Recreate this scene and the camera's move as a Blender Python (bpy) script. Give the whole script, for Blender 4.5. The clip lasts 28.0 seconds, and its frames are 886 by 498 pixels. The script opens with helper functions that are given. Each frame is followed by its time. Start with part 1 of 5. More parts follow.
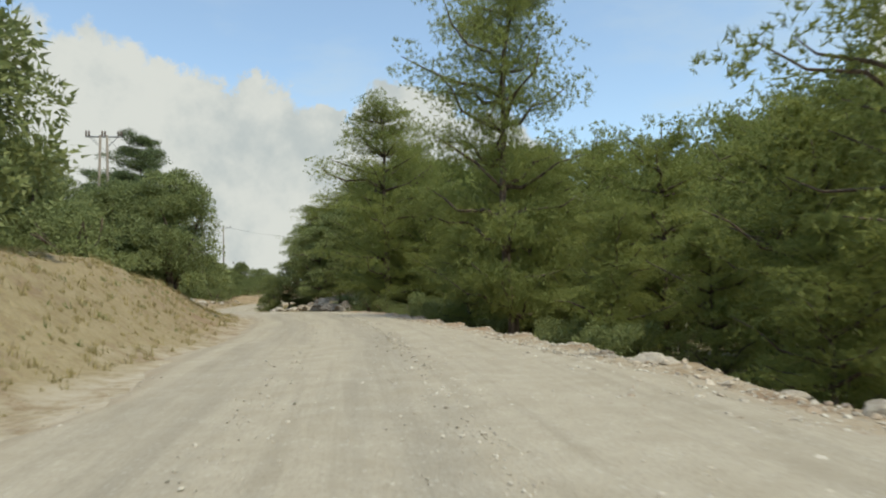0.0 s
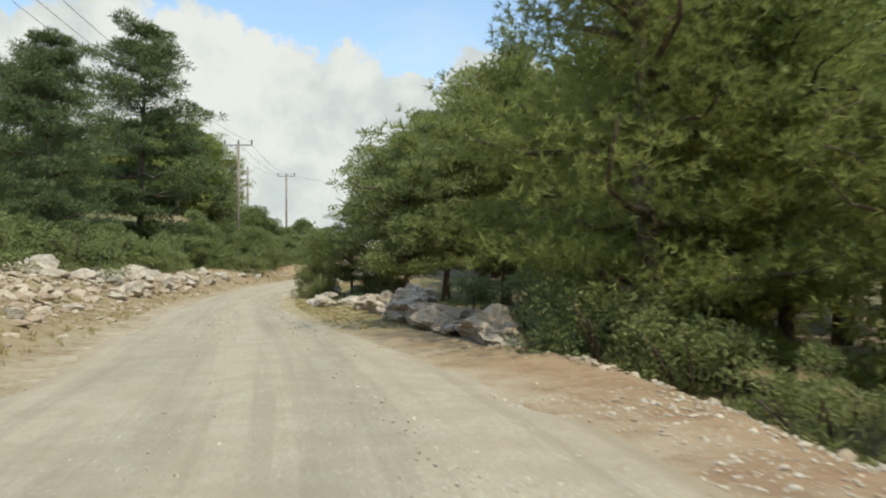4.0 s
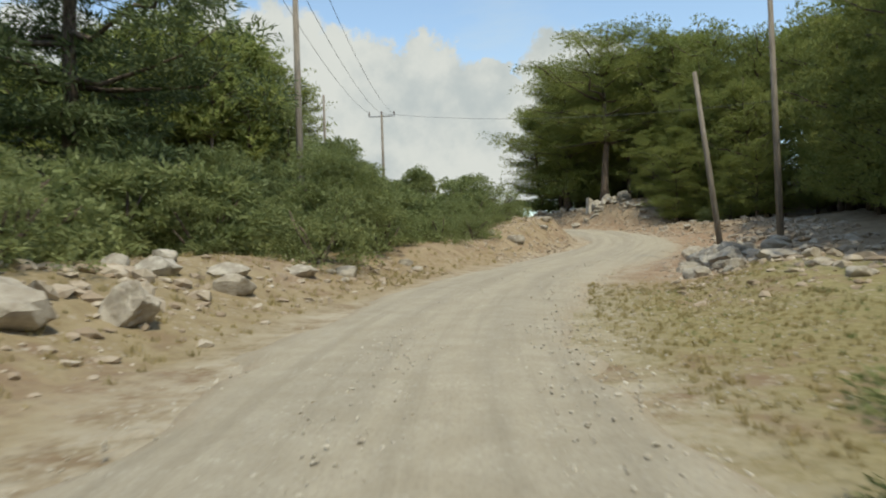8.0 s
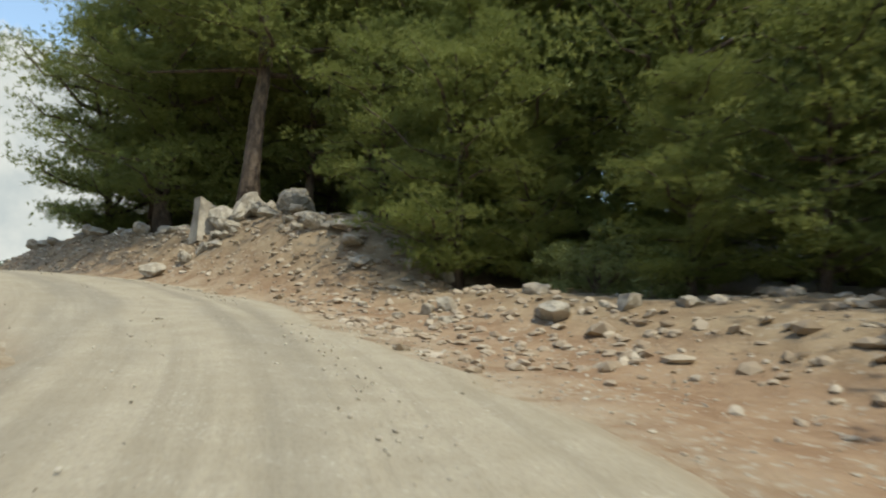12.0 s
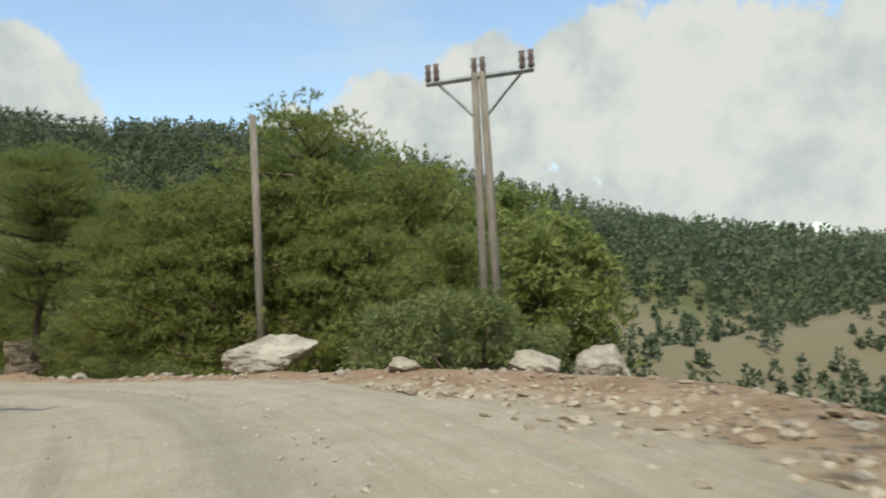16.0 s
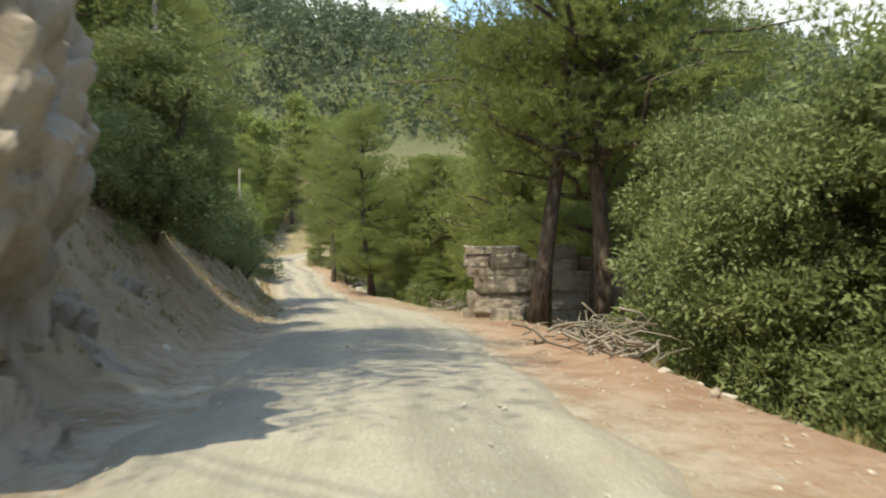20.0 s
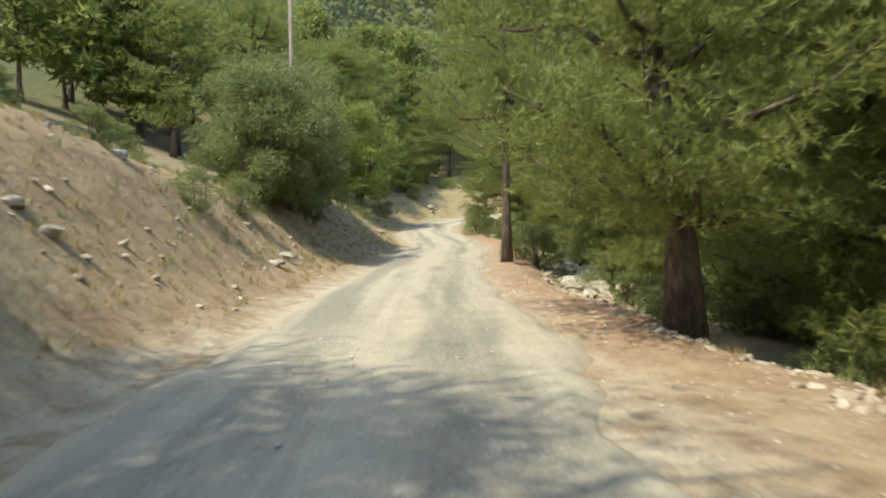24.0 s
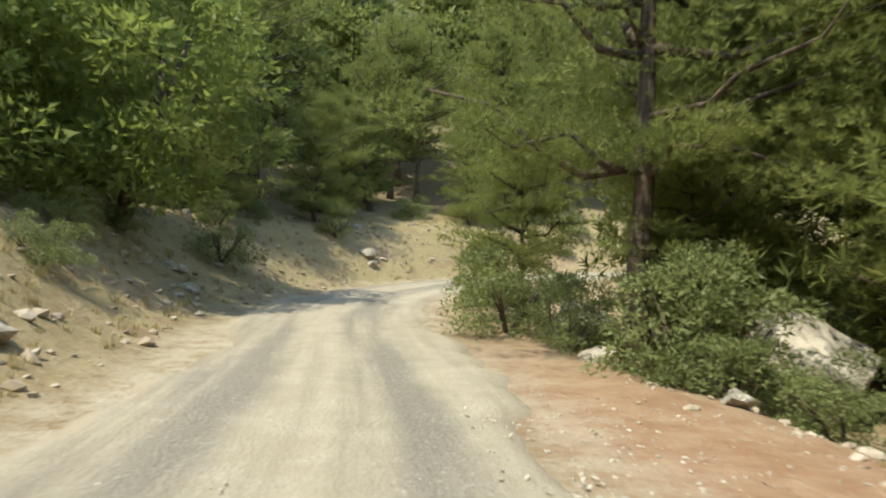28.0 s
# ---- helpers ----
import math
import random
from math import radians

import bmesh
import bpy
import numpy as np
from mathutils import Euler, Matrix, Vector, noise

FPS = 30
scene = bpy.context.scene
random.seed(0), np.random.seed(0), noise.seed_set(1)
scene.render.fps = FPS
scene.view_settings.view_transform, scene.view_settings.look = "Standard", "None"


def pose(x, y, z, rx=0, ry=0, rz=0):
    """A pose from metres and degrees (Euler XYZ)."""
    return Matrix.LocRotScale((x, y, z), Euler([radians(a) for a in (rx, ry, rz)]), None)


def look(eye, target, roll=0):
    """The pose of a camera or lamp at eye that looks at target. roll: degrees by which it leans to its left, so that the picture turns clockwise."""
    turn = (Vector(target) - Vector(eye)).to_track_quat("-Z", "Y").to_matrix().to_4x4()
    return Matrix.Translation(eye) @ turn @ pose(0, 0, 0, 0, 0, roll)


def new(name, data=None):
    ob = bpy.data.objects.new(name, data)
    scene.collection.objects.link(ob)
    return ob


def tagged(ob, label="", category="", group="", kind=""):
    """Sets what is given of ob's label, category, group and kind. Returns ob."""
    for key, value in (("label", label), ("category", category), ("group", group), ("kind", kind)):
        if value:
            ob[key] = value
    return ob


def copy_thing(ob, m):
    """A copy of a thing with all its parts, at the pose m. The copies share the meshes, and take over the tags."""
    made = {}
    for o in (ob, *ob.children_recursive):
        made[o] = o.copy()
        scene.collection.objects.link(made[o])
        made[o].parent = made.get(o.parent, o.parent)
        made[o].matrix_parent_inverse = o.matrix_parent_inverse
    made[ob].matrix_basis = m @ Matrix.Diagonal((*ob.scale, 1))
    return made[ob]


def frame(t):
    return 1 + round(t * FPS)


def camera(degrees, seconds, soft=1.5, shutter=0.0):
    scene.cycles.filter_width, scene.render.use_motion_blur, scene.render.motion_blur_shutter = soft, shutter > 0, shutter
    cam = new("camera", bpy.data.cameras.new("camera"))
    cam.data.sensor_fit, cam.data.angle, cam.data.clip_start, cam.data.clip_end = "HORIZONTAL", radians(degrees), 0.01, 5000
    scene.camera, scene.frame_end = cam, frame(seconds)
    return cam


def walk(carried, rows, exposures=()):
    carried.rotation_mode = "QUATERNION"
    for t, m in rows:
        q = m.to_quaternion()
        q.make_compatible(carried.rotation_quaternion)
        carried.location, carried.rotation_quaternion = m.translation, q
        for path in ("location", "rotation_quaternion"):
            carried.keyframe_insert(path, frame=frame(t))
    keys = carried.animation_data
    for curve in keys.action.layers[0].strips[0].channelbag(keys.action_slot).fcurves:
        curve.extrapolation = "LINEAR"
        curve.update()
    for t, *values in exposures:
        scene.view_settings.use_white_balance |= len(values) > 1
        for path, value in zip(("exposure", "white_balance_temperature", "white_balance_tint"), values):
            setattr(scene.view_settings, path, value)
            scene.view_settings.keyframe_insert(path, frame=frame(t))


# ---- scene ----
FOV = 65.94
ROWS = [
    (0.0, 0.000, 0.000, 0.000, 94.53, 1.84, 0.15),
    (0.5, -0.539, 3.785, 0.204, 94.73, 0.78, 0.56),
    (1.0, -1.115, 7.595, 0.369, 94.62, -0.61, 0.67),
    (1.5, -1.637, 11.383, 0.437, 92.92, -0.99, 0.56),
    (2.0, -2.088, 15.006, 0.468, 92.20, -0.44, 0.58),
    (2.5, -2.626, 18.683, 0.514, 91.88, -0.01, 1.34),
    (3.0, -3.382, 22.377, 0.629, 91.76, 0.19, 2.92),
    (3.5, -4.351, 25.997, 0.769, 91.93, 0.17, 4.89),
    (4.0, -5.431, 29.673, 0.868, 92.05, 0.57, 7.33),
    (4.5, -6.640, 33.376, 0.905, 91.57, 0.75, 12.53),
    (5.0, -8.058, 37.104, 0.930, 91.19, 0.35, 18.59),
    (5.5, -9.752, 40.834, 0.946, 90.97, 0.10, 22.67),
    (6.0, -11.612, 44.604, 0.954, 90.86, 0.22, 23.50),
    (6.5, -13.472, 48.488, 0.953, 90.75, 0.81, 21.50),
    (7.0, -15.243, 52.525, 0.935, 90.36, 1.65, 18.77),
    (7.5, -16.909, 56.670, 0.924, 90.62, 2.39, 16.50),
    (8.0, -18.454, 60.948, 0.982, 91.10, 2.03, 14.21),
    (8.5, -19.671, 65.389, 1.139, 91.69, 1.30, 9.10),
    (9.0, -20.554, 69.987, 1.315, 92.33, 0.11, 3.28),
    (9.5, -20.991, 74.528, 1.469, 92.65, -1.13, -2.63),
    (10.0, -20.962, 79.024, 1.684, 92.75, -1.70, -8.39),
    (10.5, -20.434, 83.547, 1.852, 93.04, -1.56, -13.16),
    (11.0, -19.653, 87.992, 2.038, 94.02, -1.45, -17.07),
    (11.5, -18.719, 92.175, 2.300, 95.05, -2.27, -19.89),
    (12.0, -17.930, 96.232, 2.660, 94.94, -1.26, -13.19),
    (12.5, -17.702, 100.274, 3.054, 95.13, -0.39, -4.57),
    (13.0, -18.070, 104.260, 3.452, 96.01, 0.16, 2.34),
    (13.5, -18.962, 108.133, 3.830, 97.18, 0.76, 7.88),
    (14.0, -20.489, 111.787, 4.179, 96.85, 1.56, 16.39),
    (14.5, -22.287, 115.054, 4.453, 95.04, 1.76, 22.70),
    (15.0, -24.444, 117.987, 4.654, 94.29, 1.22, 29.67),
    (15.5, -27.035, 120.507, 4.775, 93.58, 1.89, 38.79),
    (16.0, -30.022, 122.606, 4.794, 92.44, 2.95, 48.28),
    (16.5, -33.321, 124.402, 4.767, 92.05, 3.30, 58.09),
    (17.0, -36.949, 125.766, 4.683, 92.16, 1.18, 69.79),
    (17.5, -40.917, 126.254, 4.471, 91.13, 0.14, 85.60),
    (18.0, -44.989, 125.846, 4.127, 86.48, -0.15, 93.85),
    (18.5, -49.123, 125.077, 3.704, 83.63, 0.52, 94.64),
    (19.0, -53.336, 124.561, 3.423, 85.26, 0.88, 90.43),
    (19.5, -57.487, 124.480, 3.251, 86.92, 0.36, 83.21),
    (20.0, -61.659, 125.008, 3.035, 87.28, 0.01, 75.96),
    (20.5, -65.747, 125.800, 2.750, 86.81, -0.80, 73.59),
    (21.0, -69.957, 126.451, 2.442, 86.67, -1.06, 74.94),
    (21.5, -74.265, 126.995, 2.092, 86.65, -0.20, 76.82),
    (22.0, -78.563, 127.687, 1.626, 85.75, 1.90, 79.39),
    (22.5, -82.898, 128.134, 1.103, 82.60, 1.12, 84.66),
    (23.0, -87.347, 128.299, 0.580, 83.85, 0.39, 88.27),
    (23.5, -91.883, 128.261, 0.121, 85.27, 0.20, 90.21),
    (24.0, -96.484, 128.102, -0.263, 85.71, 0.47, 90.62),
    (24.5, -101.137, 127.889, -0.568, 85.70, 0.86, 89.63),
    (25.0, -105.831, 127.663, -0.784, 87.15, 0.32, 87.40),
    (25.5, -110.477, 127.540, -0.974, 88.27, -0.66, 86.18),
    (26.0, -115.100, 127.532, -1.179, 88.77, -0.33, 85.88),
    (26.5, -119.642, 127.674, -1.289, 89.81, 0.45, 85.73),
    (27.0, -123.930, 127.918, -1.399, 91.18, 0.15, 86.03),
    (27.5, -127.926, 128.149, -1.506, 92.18, -0.48, 86.91),
    (28.0, -131.691, 128.358, -1.604, 91.60, -1.12, 88.18),
]
WARM = (6850, 2)
EXPOSURE = [(t, stops + 0.33, *WARM) for t, stops in ((0.0, 0.3), (1.2, 0.36), (2.2, 0.5), (3.5, 0.58), (5.0, 0.45), (8.0, 0.3), (10.0, 0.3), (12.0, 0.45), (13.5, 0.6), (14.2, 0.48), (15.0, 0.33), (16.0, 0.38), (17.0, 0.85), (18.0, 1.0), (19.0, 0.75), (20.0, 1.1), (22.0, 1.4), (25.0, 1.15), (26.0, 1.15), (27.0, 1.2), (28.0, 1.1))]
cam = camera(FOV, 28.0, soft=2.0, shutter=0.2)
walk(cam, [(t, pose(x, y, z, rx, ry, rz)) for t, x, y, z, rx, ry, rz in ROWS], exposures=EXPOSURE)

# ---------------------------------------------------------------- light and sky
SUN_TO = Vector((0.36, -0.44, 1.0)).normalized()
sun_data = bpy.data.lights.new("sun", "SUN")
sun_data.energy, sun_data.angle, sun_data.color = 2.2, radians(0.55), (1.0, 0.93, 0.80)
sun = new("sun", sun_data)
sun.matrix_world = look((0, 0, 60), Vector((0, 0, 60)) - SUN_TO)

world = bpy.data.worlds.new("sky")
scene.world = world
world.use_nodes = True


class Nodes:
    """A small helper to wire shader nodes."""

    def __init__(self, tree):
        self.tree = tree
        tree.nodes.clear()

    def add(self, kind, inputs=None, **props):
        node = self.tree.nodes.new(kind)
        if "operation" in props:
            node.operation = props["operation"]
        if "sky_type" in props:
            node.sky_type = props["sky_type"]
        if "data_type" in props:
            node.data_type, node.blend_type = props["data_type"], props["blend_type"]
        if "interpolation_type" in props:
            node.interpolation_type, node.clamp = props["interpolation_type"], props["clamp"]
        if "attribute_name" in props:
            node.attribute_name = props["attribute_name"]
        if "uv_map" in props:
            node.uv_map = props["uv_map"]
        for key, value in (inputs or {}).items():
            sock = node.inputs[key]
            if isinstance(value, bpy.types.NodeSocket):
                self.tree.links.new(value, sock)
            else:
                sock.default_value = value
        return node

    def math(self, op, a, b=0.0, c=0.0):
        return self.add("ShaderNodeMath", {0: a, 1: b, 2: c}, operation=op).outputs[0]

    def vec(self, op, a, b=(0, 0, 0), scale=1.0):
        node = self.add("ShaderNodeVectorMath", {0: a, 1: b, 3: scale}, operation=op)
        return node.outputs["Value" if op in ("LENGTH", "DISTANCE", "DOT_PRODUCT") else 0]

    def noise(self, vec, size, detail=5.0, rough=0.55, lac=2.0):
        return self.add("ShaderNodeTexNoise", {"Vector": vec, "Scale": size, "Detail": detail, "Roughness": rough, "Lacunarity": lac})

    def ramp(self, fac, a, b, lo=0.0, hi=1.0, smooth=True):
        return self.add("ShaderNodeMapRange", {0: fac, 1: a, 2: b, 3: lo, 4: hi}, interpolation_type="SMOOTHSTEP" if smooth else "LINEAR", clamp=True).outputs[0]

    def mix(self, fac, a, b, kind="MIX"):
        node = self.add("ShaderNodeMix", data_type="RGBA", blend_type=kind)
        for sock, value in ((node.inputs[0], fac), (node.inputs[6], a), (node.inputs[7], b)):
            if isinstance(value, bpy.types.NodeSocket):
                self.tree.links.new(value, sock)
            else:
                sock.default_value = value if isinstance(value, float) else (*value, 1.0)[:4]
        return node.outputs[2]


def build_sky():
    n = Nodes(world.node_tree)
    sky = n.add("ShaderNodeTexSky", sky_type="NISHITA")
    sky.sun_disc = False
    sky.sun_elevation = math.asin(SUN_TO.z)
    sky.sun_rotation = math.atan2(SUN_TO.x, SUN_TO.y)
    sky.air_density, sky.dust_density, sky.ozone_density = 1.0, 0.6, 1.5
    way = n.add("ShaderNodeTexCoord").outputs["Generated"]
    # cumulus: heaps of round masses with a billowing edge
    billow = n.noise(way, 8.0, 9.0, 0.66)
    off = n.vec("SUBTRACT", billow.outputs["Color"], (0.5, 0.5, 0.5))
    bent = n.vec("ADD", way, n.vec("SCALE", off, scale=0.13))
    heaps = [(43, 13, 7.0), (34, 14, 7.5), (27, 14.5, 6.5), (21, 14.5, 5.5), (15, 14, 4.5), (10.5, 13.5, 3.0), (52, 11, 6.5), (59, 9.5, 5.5), (66, 7, 5.0),
             (16.5, 9.5, 3.5), (16, 4.5, 4.0), (27, 9.5, 3.2), (24.6, 11.3, 3.2), (20, 6.5, 4.3), (24.5, 5, 4.0), (13.5, 7, 4.0), (9, 9, 5.5), (4, 10, 5.5), (3, 14, 5.0), (-4, 9, 7.0), (31, 6, 4.2), (38, 4, 4.5), (82, 12, 8.0), (92, 11, 8.0), (102, 12, 9.0),
             (130, 16, 12.0), (-40, 14, 9.0), (-60, 12, 10.0), (170, 15, 12.0), (-120, 14, 13.0)]
    best = None
    for az, el, size in heaps:
        a, e = radians(az), radians(el)
        middle = (-math.sin(a) * math.cos(e), math.cos(a) * math.cos(e), math.sin(e))
        near = n.math("SUBTRACT", 1.0, n.math("DIVIDE", n.vec("DISTANCE", bent, middle), radians(size)))
        best = near if best is None else n.math("MAXIMUM", best, near)
    mass = n.ramp(best, 0.0, 0.13)
    veil = n.ramp(n.noise(n.vec("MULTIPLY", way, (1, 1, 3)), 3.0, 6.0, 0.6).outputs[0], 0.45, 0.75, 0.12, 0.5)
    shade = n.noise(way, 16.0, 6.0, 0.6).outputs[0]
    big = n.noise(way, 5.0, 5.0, 0.55).outputs[0]
    white = n.mix(n.ramp(n.math("ADD", n.math("MULTIPLY", big, 0.6), n.math("MULTIPLY", shade, 0.4)), 0.42, 0.62), (3.0, 3.05, 3.1), (2.2, 2.38, 2.56))
    blue = n.mix(veil, sky.outputs[0], (2.6, 3.0, 3.4))
    both = n.mix(mass, blue, white)
    back = n.add("ShaderNodeBackground", {"Color": both, "Strength": 0.15})
    n.add("ShaderNodeOutputWorld", {"Surface": back.outputs[0]})


build_sky()

# ---------------------------------------------------------------- materials
MATS = {}


def material(name, paint, rough=0.9, bump=0.0, bump_size=8.0, through_light=0.0, metal=0.0):
    """A Principled material; paint(n) gives the base colour's socket."""
    if name in MATS:
        return MATS[name]
    m = bpy.data.materials.new(name)
    m.use_nodes = True
    n = Nodes(m.node_tree)
    col = paint(n)
    bsdf = n.add("ShaderNodeBsdfPrincipled", {"Base Color": col, "Roughness": rough, "Metallic": metal, "Specular IOR Level": 0.25})
    if bump:
        pos = n.add("ShaderNodeTexCoord").outputs["Object"]
        h = n.noise(pos, bump_size, 8.0, 0.65).outputs[0]
        n.tree.links.new(n.add("ShaderNodeBump", {"Height": h, "Strength": bump, "Distance": 0.08}).outputs[0], bsdf.inputs["Normal"])
    out = bsdf.outputs[0]
    if through_light:
        tr = n.add("ShaderNodeBsdfTranslucent", {"Color": col})
        out = n.add("ShaderNodeMixShader", {0: through_light, 1: out, 2: tr.outputs[0]}).outputs[0]
    n.add("ShaderNodeOutputMaterial", {"Surface": out})
    MATS[name] = m
    return m


def leafy(dark, light, tip):
    def paint(n):
        isl = n.add("ShaderNodeNewGeometry").outputs["Random Per Island"]
        own = n.add("ShaderNodeObjectInfo").outputs["Random"]
        pos = n.add("ShaderNodeTexCoord").outputs["Object"]
        patch = n.noise(pos, 0.55, 3.0).outputs[0]
        c = n.mix(n.ramp(patch, 0.35, 0.65), dark, light)
        c = n.mix(n.math("MULTIPLY", isl, 0.45), c, tip)
        return n.mix(n.math("MULTIPLY", own, 0.35), c, tuple(0.55 * (a + b) for a, b in zip(dark, light)))
    return paint


PINE = material("pine_needles", leafy((0.15, 0.19, 0.055), (0.28, 0.31, 0.09), (0.44, 0.45, 0.16)), 0.6, through_light=0.48)
# far trees: distance haze put into the leaf colour, greyer than the near needles
HAZEPINE = material("far_pine_needles", leafy((0.115, 0.14, 0.082), (0.15, 0.18, 0.10), (0.175, 0.20, 0.115)), 0.7, through_light=0.4)
CEDAR = material("dark_conifer_needles", leafy((0.075, 0.105, 0.046), (0.125, 0.16, 0.065), (0.19, 0.22, 0.09)), 0.6, through_light=0.3)
SHRUB = material("shrub_leaves", leafy((0.14, 0.175, 0.065), (0.23, 0.265, 0.10), (0.36, 0.38, 0.17)), 0.55, through_light=0.42)
GREEN = material("broad_leaves", leafy((0.15, 0.20, 0.045), (0.25, 0.30, 0.075), (0.35, 0.385, 0.12)), 0.5, through_light=0.6)
DRYGRASS = material("dry_grass_blades", leafy((0.24, 0.20, 0.085), (0.36, 0.29, 0.13), (0.44, 0.37, 0.19)), 0.8, through_light=0.2)
GREYTWIG = material("dry_twigs", leafy((0.16, 0.13, 0.10), (0.25, 0.21, 0.16), (0.33, 0.29, 0.23)), 0.9)


def bark_paint(n):
    pos = n.add("ShaderNodeTexCoord").outputs["Object"]
    f = n.noise(n.vec("MULTIPLY", pos, (1, 1, 0.3)), 9.0, 6.0, 0.7).outputs[0]
    return n.mix(n.ramp(f, 0.35, 0.65), (0.07, 0.054, 0.043), (0.19, 0.145, 0.11))


def rock_paint(n):
    pos = n.add("ShaderNodeTexCoord").outputs["Object"]
    own = n.add("ShaderNodeObjectInfo").outputs["Random"]
    a = n.noise(pos, 1.6, 8.0, 0.65).outputs[0]
    b = n.noise(pos, 7.0, 6.0, 0.7).outputs[0]
    c = n.mix(n.ramp(a, 0.38, 0.62), (0.288, 0.256, 0.209), (0.502, 0.46, 0.386))
    c = n.mix(n.ramp(b, 0.55, 0.72, 0.0, 0.7), c, (0.186, 0.172, 0.149))
    return n.mix(n.math("MULTIPLY", own, 0.4), c, (0.391, 0.326, 0.242))


def wood_pole_paint(n):
    pos = n.add("ShaderNodeTexCoord").outputs["Object"]
    f = n.noise(n.vec("MULTIPLY", pos, (6, 6, 0.5)), 4.0, 6.0, 0.7).outputs[0]
    return n.mix(n.ramp(f, 0.3, 0.7), (0.16, 0.135, 0.11), (0.30, 0.265, 0.22))


def rubble_paint(n):
    isl = n.add("ShaderNodeNewGeometry").outputs["Random Per Island"]
    pos = n.add("ShaderNodeTexCoord").outputs["Object"]
    f = n.noise(pos, 6.0, 6.0, 0.7).outputs[0]
    c = n.mix(isl, (0.297, 0.23, 0.162), (0.486, 0.423, 0.338))
    return n.mix(n.ramp(f, 0.45, 0.7, 0.0, 0.6), c, (0.234, 0.18, 0.126))


def dark_rock_paint(n):
    pos = n.add("ShaderNodeTexCoord").outputs["Object"]
    a = n.noise(pos, 0.9, 8.0, 0.65).outputs[0]
    b = n.noise(n.vec("MULTIPLY", pos, (1.5, 1.5, 0.5)), 3.0, 7.0, 0.7).outputs[0]
    c = n.mix(n.ramp(a, 0.38, 0.62), (0.216, 0.176, 0.131), (0.378, 0.324, 0.257))
    return n.mix(n.ramp(b, 0.5, 0.68, 0.0, 0.8), c, (0.135, 0.108, 0.081))


BARK = material("pine_bark", bark_paint, 0.95, 0.8, 14.0)
ROCK = material("limestone", rock_paint, 0.92, 0.6, 7.0)
RUBBLE = material("dusty_rubble", rubble_paint, 0.95)
CHIPS = material("pale_limestone_chippings", lambda n: n.mix(n.add("ShaderNodeNewGeometry").outputs["Random Per Island"], (0.34, 0.30, 0.24), (0.52, 0.475, 0.39)), 0.9)
DARKROCK = material("stained_limestone", dark_rock_paint, 0.92, 0.9, 5.0)
POLE = material("weathered_pole_wood", wood_pole_paint, 0.9, 0.3, 20.0)
STEEL = material("galvanised_steel", lambda n: n.mix(n.ramp(n.noise(n.add("ShaderNodeTexCoord").outputs["Object"], 5.0).outputs[0], 0.3, 0.7), (0.28, 0.29, 0.30), (0.42, 0.43, 0.44)), 0.55, metal=0.5)
CERAMIC = material("brown_ceramic", lambda n: n.mix(n.noise(n.add("ShaderNodeTexCoord").outputs["Object"], 9.0).outputs[0], (0.10, 0.07, 0.06), (0.16, 0.12, 0.10)), 0.25)
WIRE = material("aluminium_wire", lambda n: n.mix(0.5, (0.10, 0.10, 0.10), (0.16, 0.16, 0.16)), 0.6)


def attr(n, name):
    return n.add("ShaderNodeAttribute", attribute_name=name).outputs["Fac"]


